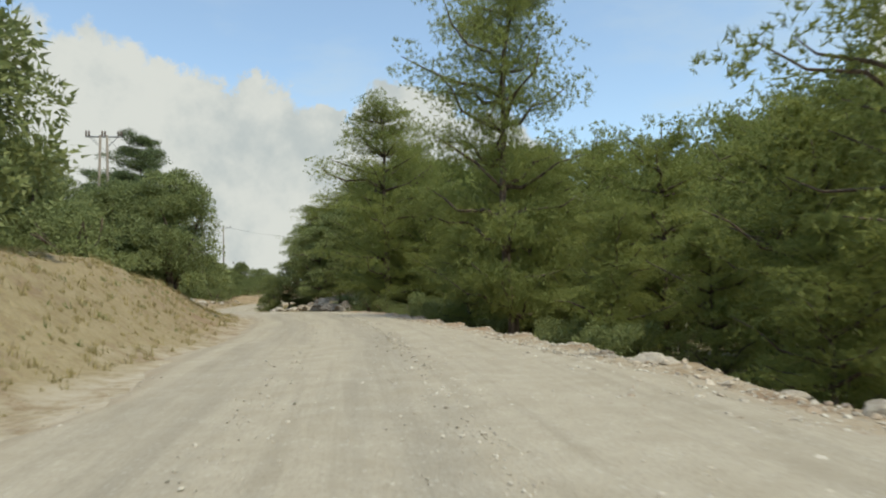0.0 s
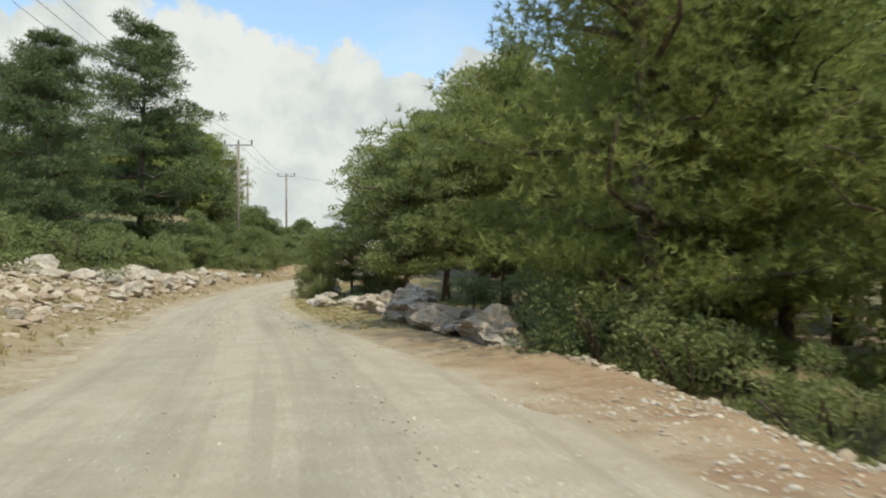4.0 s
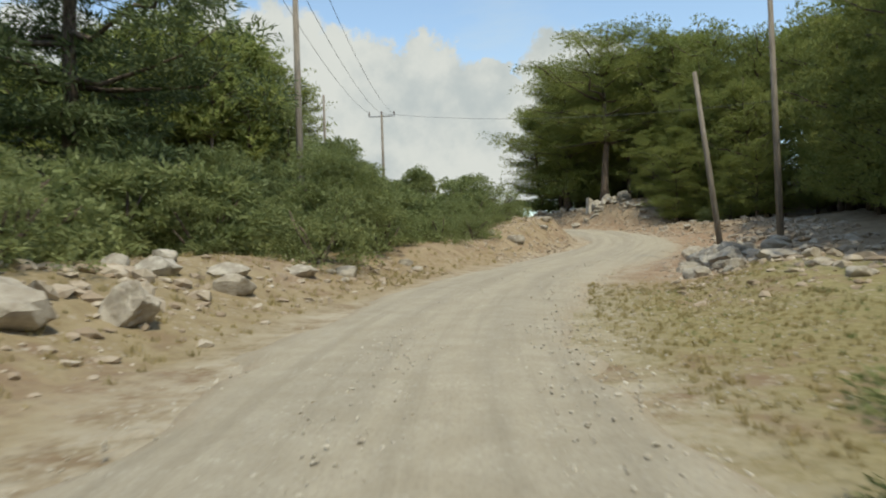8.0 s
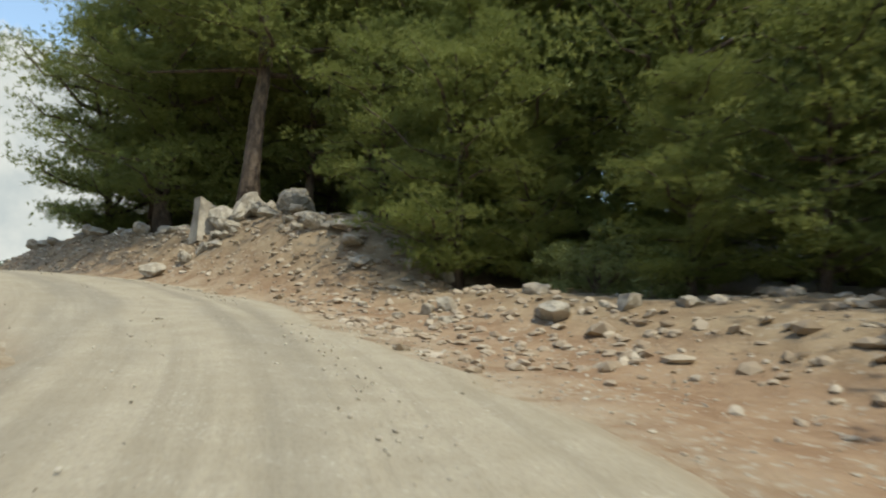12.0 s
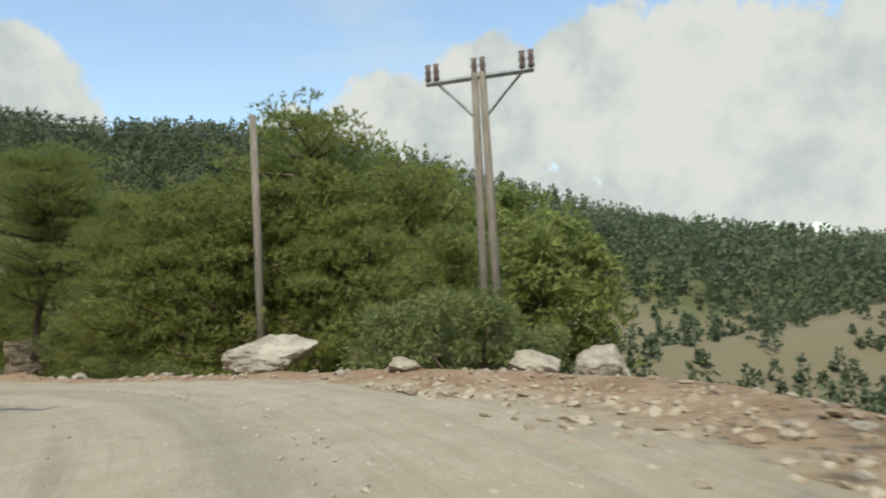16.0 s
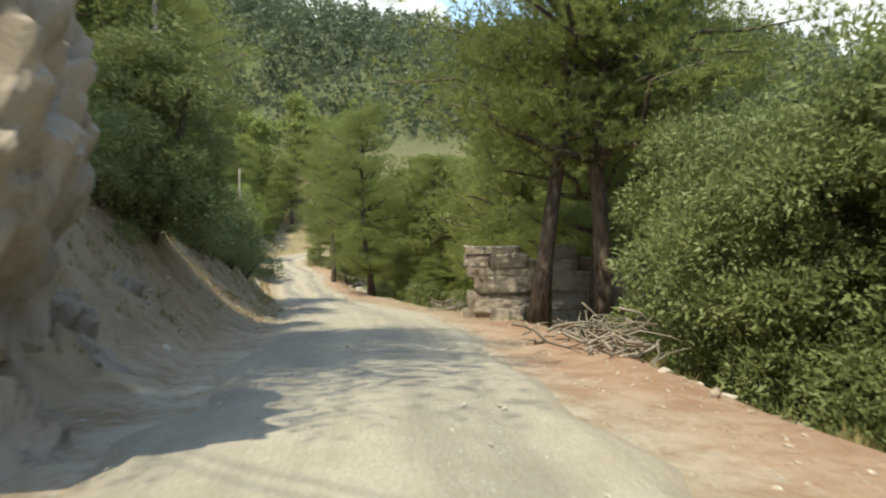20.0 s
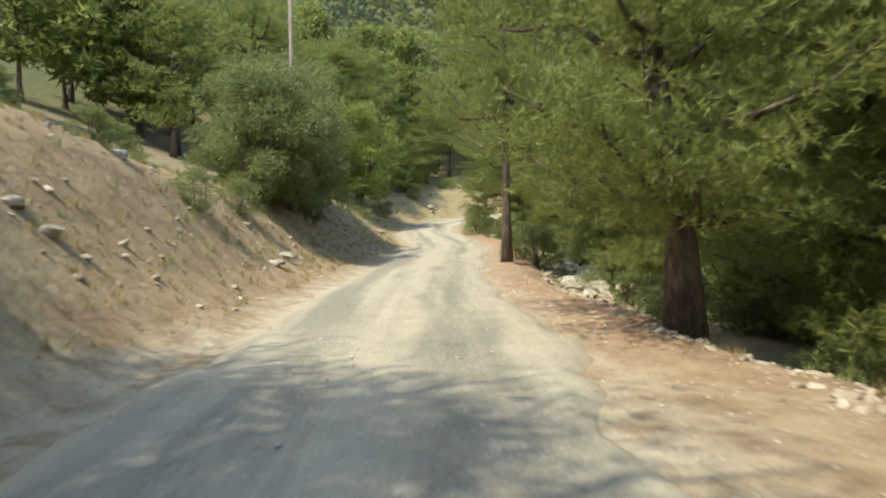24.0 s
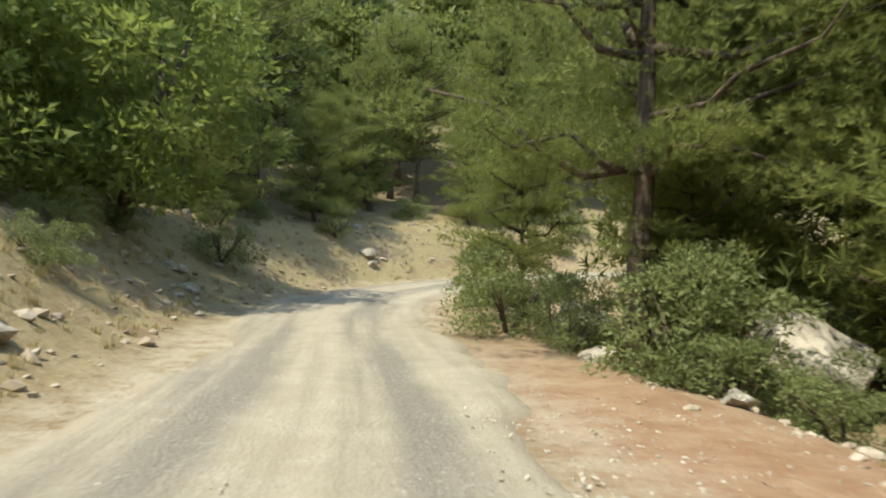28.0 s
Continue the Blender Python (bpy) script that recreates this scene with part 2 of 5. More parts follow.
def ground_paint(n):
    """Earth, dry grass, red soil, rubble and needle litter, by the place's own zones."""
    pos = n.add("ShaderNodeTexCoord").outputs["Object"]
    big = n.noise(pos, 0.25, 5.0, 0.6).outputs[0]
    mid = n.noise(pos, 1.7, 6.0, 0.65).outputs[0]
    fine = n.noise(pos, 9.0, 8.0, 0.75).outputs[0]
    earth = n.mix(n.ramp(mid, 0.35, 0.65), (0.232, 0.163, 0.103), (0.344, 0.262, 0.176))
    dry = n.mix(n.ramp(fine, 0.3, 0.7), (0.206, 0.176, 0.0774), (0.318, 0.28, 0.138))
    c = n.mix(n.math("MULTIPLY", n.ramp(n.math("ADD", n.math("MULTIPLY", big, 0.5), n.math("MULTIPLY", mid, 0.5)), 0.36, 0.52), attr(n, "grass")), earth, dry)
    red = n.mix(n.ramp(mid, 0.3, 0.7), (0.284, 0.163, 0.0963), (0.37, 0.245, 0.159))
    c = n.mix(n.math("MULTIPLY", attr(n, "red"), n.ramp(big, 0.25, 0.5, 0.6, 1.0)), c, red)
    litter = n.mix(n.ramp(fine, 0.3, 0.7), (0.163, 0.129, 0.0817), (0.275, 0.224, 0.146))
    c = n.mix(attr(n, "litter"), c, litter)
    rough_pos = n.vec("ADD", pos, n.vec("SCALE", n.noise(pos, 9.0, 4.0).outputs["Color"], scale=0.22))
    stones = n.add("ShaderNodeTexVoronoi", {"Vector": rough_pos, "Scale": 7.0, "Randomness": 1.0})
    chips = n.math("MULTIPLY", n.ramp(stones.outputs["Distance"], 0.32, 0.22), n.ramp(n.noise(pos, 0.8, 4.0).outputs[0], 0.45, 0.62))
    c = n.mix(n.math("MULTIPLY", chips, attr(n, "rubble")), c, (0.387, 0.331, 0.258))
    scrub = n.mix(n.ramp(mid, 0.3, 0.7), (0.0774, 0.086, 0.0387), (0.138, 0.142, 0.0645))
    c = n.mix(attr(n, "scrub"), c, scrub)
    dusty = n.mix(n.ramp(mid, 0.3, 0.7), (0.344, 0.288, 0.206), (0.43, 0.374, 0.288))
    c = n.mix(n.math("MULTIPLY", attr(n, "dust"), n.ramp(n.math("ADD", n.math("MULTIPLY", mid, 0.5), n.math("MULTIPLY", fine, 0.5)), 0.38, 0.56)), c, dusty)
    return n.mix(n.ramp(fine, 0.6, 0.8, 0.0, 0.55), c, (0.129, 0.103, 0.0731))


def road_paint(n):
    """Dusty limestone chippings rolled into grey, with paler strips where the dust lies."""
    uv = n.add("ShaderNodeUVMap", uv_map="lane").outputs[0]
    pos = n.add("ShaderNodeTexCoord").outputs["Object"]
    sep = n.add("ShaderNodeSeparateXYZ", {0: uv})
    wob = n.math("MULTIPLY", n.math("SUBTRACT", n.noise(uv, 0.35, 3.0).outputs[0], 0.5), 1.1)
    u = n.math("ADD", sep.outputs[0], wob)
    fine = n.noise(pos, 22.0, 6.0, 0.75).outputs[0]
    mid = n.noise(pos, 2.2, 6.0, 0.65).outputs[0]
    long = n.noise(n.vec("MULTIPLY", uv, (1.6, 0.12, 1)), 1.0, 5.0, 0.6).outputs[0]
    dust = n.mix(n.ramp(mid, 0.3, 0.7), (0.373, 0.324, 0.242), (0.43, 0.381, 0.295))
    streak = n.noise(n.vec("MULTIPLY", uv, (3.2, 0.1, 1)), 1.0, 5.0, 0.65).outputs[0]
    dust = n.mix(n.ramp(streak, 0.45, 0.65, 0.0, 0.45), dust, (0.283, 0.246, 0.184))
    grey = n.mix(n.ramp(fine, 0.3, 0.7), (0.164, 0.148, 0.119), (0.287, 0.262, 0.217))

    def strip(at, half):
        return n.ramp(n.math("ABSOLUTE", n.math("SUBTRACT", u, at)), half, half * 0.45)
    worn = n.math("MAXIMUM", strip(-1.45, 0.75), strip(0.45, 0.65))
    worn = n.math("MULTIPLY", worn, n.ramp(long, 0.32, 0.6))
    worn = n.math("MULTIPLY", worn, attr(n, "worn"))
    patch = n.ramp(n.noise(pos, 0.55, 4.0, 0.6).outputs[0], 0.66, 0.74, 0.0, 0.7)
    c = n.mix(n.math("MAXIMUM", worn, patch), dust, grey)
    grit = n.add("ShaderNodeTexVoronoi", {"Vector": pos, "Scale": 34.0})
    c = n.mix(n.ramp(grit.outputs["Distance"], 0.5, 0.8, 0.0, 0.22), c, (0.205, 0.172, 0.127))
    chips = n.add("ShaderNodeTexVoronoi", {"Vector": pos, "Scale": 14.0})
    c = n.mix(n.math("MULTIPLY", n.ramp(chips.outputs["Distance"], 0.3, 0.15), n.ramp(mid, 0.4, 0.65, 0.0, 0.7)), c, (0.492, 0.447, 0.369))
    rim = n.math("MULTIPLY", attr(n, "rim"), n.ramp(n.math("ADD", n.math("MULTIPLY", mid, 0.6), n.math("MULTIPLY", fine, 0.4)), 0.4, 0.58))
    c = n.mix(rim, c, n.mix(n.ramp(mid, 0.3, 0.7), (0.271, 0.209, 0.139), (0.353, 0.283, 0.201)))
    return n.mix(n.ramp(fine, 0.6, 0.8, 0.0, 0.35), c, (0.197, 0.172, 0.135))


GROUND = material("dry_hillside", ground_paint, 0.95, 1.0, 4.0)
ROAD = material("dusty_gravel_road", road_paint, 0.95, 0.5, 22.0)

# ---------------------------------------------------------------- the line of the road and the lie of the land
EYE_HEIGHT = 1.2
ROW = np.array(ROWS)


def smooth(values, rounds):
    v = np.array(values, float)
    for _ in range(rounds):
        v[1:-1] = (v[:-2] + 2 * v[1:-1] + v[2:]) / 4
    return v


def make_line():
    t = np.arange(0, 28.001, 0.1)
    xyz = [np.interp(t, ROW[:, 0], smooth(ROW[:, k], 2)) for k in (1, 2, 3)]
    xyz[2] = xyz[2] - EYE_HEIGHT
    head = np.array([(-4.0, 3.6, -32.0, -2.6), (-2.0, 1.8, -16.0, -2.0), (-1.0, 0.9, -8.0, -1.6)])
    tail = np.array([(28.7, -137.0, 127.9, -2.88), (29.3, -141.5, 127.3, -2.85), (29.9, -146.0, 126.7, -2.75), (30.6, -151.0, 126.6, -2.5), (31.3, -155.5, 128.6, -2.2), (32.0, -158.5, 132.5, -1.9), (33, -160.5, 141, -1.5), (35, -163, 160, -1.0)])
    knots = np.vstack([head, np.column_stack([t, *xyz]), tail])
    tt = np.arange(-4, 35, 0.04)
    out = np.column_stack([tt] + [np.interp(tt, knots[:, 0], knots[:, k]) for k in (1, 2, 3)])
    for k in (1, 2, 3):
        out[:, k] = smooth(out[:, k], 150)
    return out


LINE = make_line()
TANGENT = np.gradient(LINE[:, 1:3], axis=0)
TANGENT /= np.linalg.norm(TANGENT, axis=1)[:, None]
RIGHT = np.column_stack([TANGENT[:, 1], -TANGENT[:, 0]])

# by the moment of passing: road edges, verge edges, bank height, width and slope beyond, to the left and right
LAY = np.array([
    # t    L    R    VL   VR   hl   wl   sl    hr   wr   sr
    (-4, 3.2, 4.2, 3.6, 4.7, 2.1, 3.0, 0.15, -1.5, 1.6, -0.10),
    (1, 3.1, 4.2, 3.5, 4.5, 2.1, 3.0, 0.15, -1.5, 1.6, -0.10),
    (2.2, 3.0, 3.3, 3.4, 3.9, 1.8, 2.8, 0.15, -1.5, 1.6, -0.15),
    (3, 3.0, 3.0, 3.4, 3.6, 1.6, 2.8, 0.15, -1.5, 1.6, -0.20),
    (4.4, 3.0, 2.6, 3.4, 3.5, 1.1, 3.0, 0.15, -1.1, 2.0, -0.15),
    (5, 3.0, 2.2, 3.4, 3.5, 1.0, 3.0, 0.15, -0.7, 2.5, -0.10),
    (6.5, 3.0, 1.2, 3.6, 3.0, 1.0, 3.0, 0.15, -0.3, 2.0, -0.05),
    (8, 2.8, 1.3, 3.6, 3.2, 0.9, 3.0, 0.12, -0.2, 2.0, 0.00),
    (9.5, 2.8, 1.9, 3.4, 3.6, 0.8, 3.0, 0.05, 0.3, 1.5, 0.03),
    (11, 3.0, 3.0, 3.4, 5.5, 0.8, 2.4, 0.04, 0.5, 2.0, 0.10),
    (11.7, 2.5, 3.0, 2.7, 5.2, 1.2, 1.8, 0.04, 0.7, 2.0, 0.10),
    (12.3, 2.0, 2.7, 2.2, 4.8, 1.6, 1.6, 0.06, 0.6, 2.3, 0.08),
    (13.0, 2.5, 2.2, 2.8, 3.6, 1.0, 1.8, 0.04, 0.5, 2.4, 0.06),
    (13.6, 3.1, 2.0, 3.8, 2.6, 0.3, 2.0, 0.02, 0.35, 2.2, 0.05)])
LAY = np.vstack([LAY, [
    (14.05, 3.2, 1.5, 4.0, 1.7, 0.2, 2.0, 0.00, 1.95, 3.0, 0.12),
    (14.5, 3.4, 1.3, 4.3, 1.45, 0.1, 2.0, 0.00, 1.95, 3.0, 0.12),
    (15.0, 3.5, 1.4, 4.5, 1.6, 0.0, 2.0, 0.00, 1.55, 2.6, 0.06),
    (15.6, 3.5, 1.8, 4.3, 2.1, 0.1, 2.0, 0.02, 1.45, 2.2, 0.03),
    (15.95, 3.5, 2.2, 4.1, 2.6, 0.2, 2.0, 0.05, 1.1, 2.0, 0.02),
    (16.25, 3.4, 3.3, 3.9, 4.6, 0.3, 2.0, 0.06, 0.1, 2.0, 0.00),
    (16.8, 3.2, 4.0, 3.6, 5.5, 0.6, 3.0, 0.10, -1.5, 3.0, -0.30),
    (17.8, 3.0, 2.6, 3.4, 3.6, 1.6, 3.6, 0.26, -1.5, 3.0, -0.30)]])
LAY = np.vstack([LAY, [
    (19, 2.6, 2.4, 3.0, 3.2, 2.1, 3.4, 0.26, -1.2, 3.0, -0.25),
    (19.55, 2.4, 2.3, 2.8, 3.0, 1.2, 2.6, 0.08, -1.1, 2.7, -0.22),
    (20.15, 2.2, 2.2, 2.5, 2.8, 2.8, 2.0, 0.10, -1.0, 2.5, -0.20),
    (21, 2.3, 1.6, 2.8, 3.0, 2.8, 2.5, 0.20, -0.8, 2.0, -0.10),
    (22.5, 2.6, 2.2, 3.0, 3.6, 2.2, 3.0, 0.40, -1.0, 2.5, -0.25),
    (24.5, 2.3, 1.6, 2.6, 3.4, 2.6, 3.0, 0.45, -1.0, 1.8, -0.16),
    (25.4, 2.3, 1.5, 2.7, 2.9, 2.3, 3.2, 0.40, -1.0, 1.6, -0.06),
    (26, 2.3, 1.4, 2.8, 2.2, 2.0, 3.5, 0.35, -0.9, 1.4, 0.00),
    (26.6, 2.3, 1.5, 2.8, 2.4, 1.9, 3.5, 0.33, -0.8, 1.6, -0.03),
    (27.3, 2.4, 1.7, 2.8, 3.3, 1.8, 3.5, 0.30, -0.7, 2.2, -0.05),
    (28, 2.4, 1.7, 2.8, 3.2, 1.8, 3.5, 0.30, -0.6, 2.5, -0.05),
    (35, 2.4, 2.2, 2.8, 3.0, 1.8, 3.5, 0.30, -0.4, 2.5, -0.05)]])
LAID = np.column_stack([LINE[:, 0]] + [np.interp(LINE[:, 0], LAY[:, 0], LAY[:, k]) for k in range(1, 11)])

# far hills: centre, reach, height
HILLS = [(-250, 285, 130, 85, 34), (-150, 345, 70, 60, 15), (-265, 130, 80, 110, 56), (-240, -40, 110, 110, 60), (115, 95, 70, 130, 36), (-120, 10, 60, 50, 18)]


def ripple(x, y):
    return (np.sin(x * 0.83 + 1.3 * np.sin(y * 0.31)) * np.sin(y * 0.71 + 1.1 * np.sin(x * 0.27)) * 0.10
            + np.sin(x * 2.1 + 2 * np.sin(y * 1.3)) * np.sin(y * 2.3 + 1.7 * np.sin(x * 1.1)) * 0.05)


def lie(x, y):
    """For points: the nearest moment of the line, the side distance (right is positive), the height and how far off the verge."""
    x, y = np.asarray(x, float), np.asarray(y, float)
    best = np.full(x.shape, 1e9)
    idx = np.zeros(x.shape, int)
    for i in range(len(LINE)):  # nearest knot
        d = (x - LINE[i, 1]) ** 2 + (y - LINE[i, 2]) ** 2
        m = d < best
        best[m], idx[m] = d[m], i
    u = np.sqrt(best) * np.sign((x - LINE[idx, 1]) * RIGHT[idx, 0] + (y - LINE[idx, 2]) * RIGHT[idx, 1] + 1e-9)
    lay = LAID[idx]
    right = u > 0
    edge = np.where(right, lay[:, 4], lay[:, 3]) if x.ndim == 1 else np.where(right, lay[..., 4], lay[..., 3])
    h, w, s = (np.where(right, lay[..., b], lay[..., a]) for a, b in ((5, 8), (6, 9), (7, 10)))
    off = np.maximum(np.abs(u) - edge, 0)
    k = np.clip(off / w, 0, 1)
    k = k * k * (3 - 2 * k)
    run = np.maximum(off - w * 0.6, 0)
    run = 40 * (1 - np.exp(-run / 40))
    z = LINE[idx, 3] - 0.07 * (np.abs(u) < edge) + h * k + s * run
    z = z + ripple(x, y) * np.clip(off / 2.0, 0, 1) * 1.3
    far = np.clip((off - 12) / 60, 0, 1)
    for cx, cy, rx, ry, hh in HILLS:
        z = z + far * hh * np.exp(-((x - cx) / rx) ** 2 - ((y - cy) / ry) ** 2)
    return idx, u, z, off


def axis(lo, hi, step):
    core = np.arange(lo, hi + 0.01, step)
    out = np.cumsum(step * 1.35 ** np.arange(1, 24))
    out = out[out < 2600]
    return np.concatenate([lo - out[::-1], core, hi + out])


GX, GY = axis(-185, 45, 0.7), axis(-28, 175, 0.7)
MX, MY = np.meshgrid(GX, GY)
IDX, GU, GZ, OFF = lie(MX.ravel(), MY.ravel())
GZ = GZ.reshape(MX.shape)
calm = np.clip((OFF.reshape(MX.shape) - 6) / 6, 0, 1)
for _ in range(14):
    blur = GZ.copy()
    blur[1:-1, 1:-1] = (GZ[:-2, 1:-1] + GZ[2:, 1:-1] + GZ[1:-1, :-2] + GZ[1:-1, 2:]) / 4
    GZ = GZ * (1 - calm) + blur * calm


def height(x, y):
    i, j = np.clip(np.searchsorted(GX, x) - 1, 0, len(GX) - 2), np.clip(np.searchsorted(GY, y) - 1, 0, len(GY) - 2)
    a, b = (x - GX[i]) / (GX[i + 1] - GX[i]), (y - GY[j]) / (GY[j + 1] - GY[j])
    return float((GZ[j, i] * (1 - a) + GZ[j, i + 1] * a) * (1 - b) + (GZ[j + 1, i] * (1 - a) + GZ[j + 1, i + 1] * a) * b)


def beside(t, u):
    """The place at side distance u (right is positive) from where the road is passed at t."""
    x, y, rx, ry = (float(np.interp(t, LINE[:, 0], c)) for c in (LINE[:, 1], LINE[:, 2], RIGHT[:, 0], RIGHT[:, 1]))
    x, y = x + rx * u, y + ry * u
    return float(x), float(y)


def mesh_from(name, verts, faces, mats, smooth_faces=True, slots=None):
    me = bpy.data.meshes.new(name)
    me.from_pydata([tuple(v) for v in np.asarray(verts, float).tolist()], [], [tuple(f) for f in (faces.tolist() if isinstance(faces, np.ndarray) else faces)])
    for m in (mats if isinstance(mats, (list, tuple)) else [mats]):
        me.materials.append(m)
    if smooth_faces:
        me.polygons.foreach_set("use_smooth", [True] * len(me.polygons))
    if slots is not None:
        me.polygons.foreach_set("material_index", np.asarray(slots, np.int32))
    return me


def paint_attr(me, name, values):
    a = me.attributes.new(name, "FLOAT", "POINT")
    a.data.foreach_set("value", np.asarray(values, np.float32))


def part(name, me, parent, label=""):
    ob = new(name, me)
    ob.parent = parent
    return tagged(ob, label)


def step(v, a, b):
    k = np.clip((v - a) / (b - a), 0, 1)
    return k * k * (3 - 2 * k)


def build_ground():
    nx, ny = len(GX), len(GY)
    verts = np.column_stack([MX.ravel(), MY.ravel(), GZ.ravel()])
    i = np.arange(nx - 1)[None, :] + nx * np.arange(ny - 1)[:, None]
    faces = np.stack([i, i + 1, i + 1 + nx, i + nx], -1).reshape(-1, 4)
    me = mesh_from("ground", verts, faces, GROUND)
    t, u = LINE[IDX, 0], GU
    lay = LAID[IDX]
    right = u > 0
    red = np.where(right, step(u, lay[:, 2] - 0.6, lay[:, 2] + 0.2) * (1 - step(OFF, 0.3, 1.8)), np.where(t > 16.5, 0.4, 0.15) * (OFF < 4))
    amount = np.interp(t, [0, 1.8, 3.0, 4.0, 4.6, 5.7, 6.2, 9.5, 10.5, 12, 13, 15, 16, 17.4, 20, 20.5, 22, 23, 24.5, 25, 28.6, 29.8], [0.1, 0.2, 1, 1, 0.5, 0.4, 0.1, 0.1, 0.6, 0.7, 0.5, 0.4, 0.1, 0.6, 0.6, 1, 1, 0.3, 0.3, 0.9, 1, 0.1])
    paint_attr(me, "red", red * amount)
    grass = np.where(right, np.interp(t, [0, 5, 6, 9.5, 10, 17, 28], [0.2, 0.3, 1, 1, 0.1, 0.1, 0.3]), np.interp(t, [0, 4, 6, 9, 10, 16, 18, 24, 26, 28], [0.55, 0.5, 0.5, 0.4, 0.3, 0.2, 0.3, 0.3, 0.5, 0.7]))
    paint_attr(me, "grass", grass)
    paint_attr(me, "litter", step(OFF, 5, 11) * np.where(right, 1.0, 0.75))
    paint_attr(me, "rubble", np.where(right, np.interp(t, [0, 6, 9, 16, 20, 28], [0.8, 0.5, 1, 1, 0.5, 0.7]), np.interp(t, [0, 5, 6, 12, 17, 20, 28], [0.2, 0.3, 1, 0.9, 0.9, 0.5, 0.4])) * (1 - step(OFF, 6, 14)))
    clear = ((MX.ravel() + 68) / 46) ** 2 + ((MY.ravel() - 186) / 42) ** 2 < 1
    paint_attr(me, "scrub", step(OFF, 16, 30) * np.where(clear, 0.3, 1.0))
    into = np.abs(u) - np.where(right, lay[:, 2], lay[:, 1])
    paint_attr(me, "dust", (1 - step(into, 0.0, np.where(right, 0.8, 0.7))) * np.where(right & (red > 0.3), 0.6, 1.0))
    tagged(new("ground", me), "dry stony hillside with earth, dead grass and rubble", "ground", kind="structure")


def build_road():
    across = np.linspace(-1, 1, 19)
    verts, uv, worn, rim = [], [], [], []
    s = np.concatenate([[0], np.cumsum(np.linalg.norm(np.diff(LINE[:, 1:3], axis=0), axis=1))])
    rng = np.random.default_rng(5)
    jl, jr = (smooth(rng.normal(0, 0.16, len(LINE)), 1) + smooth(rng.normal(0, 0.9, len(LINE)), 60) for _ in range(2))
    for k in range(len(LINE)):
        left, right = LAID[k, 1] + jl[k], LAID[k, 2] + jr[k]
        wk = np.interp(LINE[k, 0], [0, 5, 6, 12, 14, 17, 18, 22, 24, 35], [0.35, 0.35, 0.3, 0.25, 0.6, 0.35, 0.4, 0.5, 0.9, 0.9])
        for a in across:
            u = a * (right if a > 0 else left)
            crown = 0.05 * (1 - a * a) - 0.03 * math.exp(-((u + 0.8) / 0.3) ** 2) - 0.03 * math.exp(-((u - 0.7) / 0.3) ** 2)
            drop = -0.15 * step(abs(a), 0.8, 1.0)
            verts.append((LINE[k, 1] + RIGHT[k, 0] * u, LINE[k, 2] + RIGHT[k, 1] * u, LINE[k, 3] + crown + drop + 0.012 * noise.noise(Vector((LINE[k, 1] * 0.9, LINE[k, 2] * 0.9, a * 3)))))
            uv.append((u, s[k]))
            worn.append(wk)
            rim.append(step(abs(a), 0.72, 0.98))
    n = len(across)
    i = np.arange(n - 1)[None, :] + n * np.arange(len(LINE) - 1)[:, None]
    faces = np.stack([i, i + 1, i + 1 + n, i + n], -1).reshape(-1, 4)[:, ::-1]
    me = mesh_from("road", np.array(verts), faces, ROAD)
    lane = me.uv_layers.new(name="lane")
    loops = np.empty(len(me.loops), np.int32)
    me.loops.foreach_get("vertex_index", loops)
    lane.data.foreach_set("uv", np.array(uv, np.float32)[loops].ravel())
    paint_attr(me, "worn", worn)
    paint_attr(me, "rim", rim)
    me.flip_normals() if me.polygons[0].normal.z < 0 else None
    tagged(new("road", me), "pale dusty gravel road with worn grey wheel strips", "road", kind="structure")


build_ground()
build_road()

# ---------------------------------------------------------------- plants
def tube(points, radii, sides=6):
    """A tapered tube along points, as verts and faces."""
    points = np.asarray(points, float)
    d = np.gradient(points, axis=0)
    d /= np.linalg.norm(d, axis=1)[:, None] + 1e-9
    ref = np.where(np.abs(d[:, 2:3]) > 0.9, (1.0, 0, 0), (0, 0, 1.0))
    a = np.cross(d, ref)
    a /= np.linalg.norm(a, axis=1)[:, None] + 1e-9
    b = np.cross(d, a)
    ang = np.arange(sides) * 2 * math.pi / sides
    ring = points[:, None] + np.asarray(radii)[:, None, None] * (np.cos(ang)[None, :, None] * a[:, None] + np.sin(ang)[None, :, None] * b[:, None])
    verts = ring.reshape(-1, 3)
    faces = []
    for k in range(len(points) - 1):
        for q in range(sides):
            faces.append((k * sides + q, k * sides + (q + 1) % sides, (k + 1) * sides + (q + 1) % sides, (k + 1) * sides + q))
    faces.append(tuple(range(sides))[::-1])
    faces.append(tuple(len(verts) - sides + q for q in range(sides)))
    return verts, faces


def joined(pieces):
    verts, faces, n = [], [], 0
    for v, f in pieces:
        verts.append(np.asarray(v))
        faces += [tuple(i + n for i in face) for face in f]
        n += len(v)
    return np.vstack(verts), faces


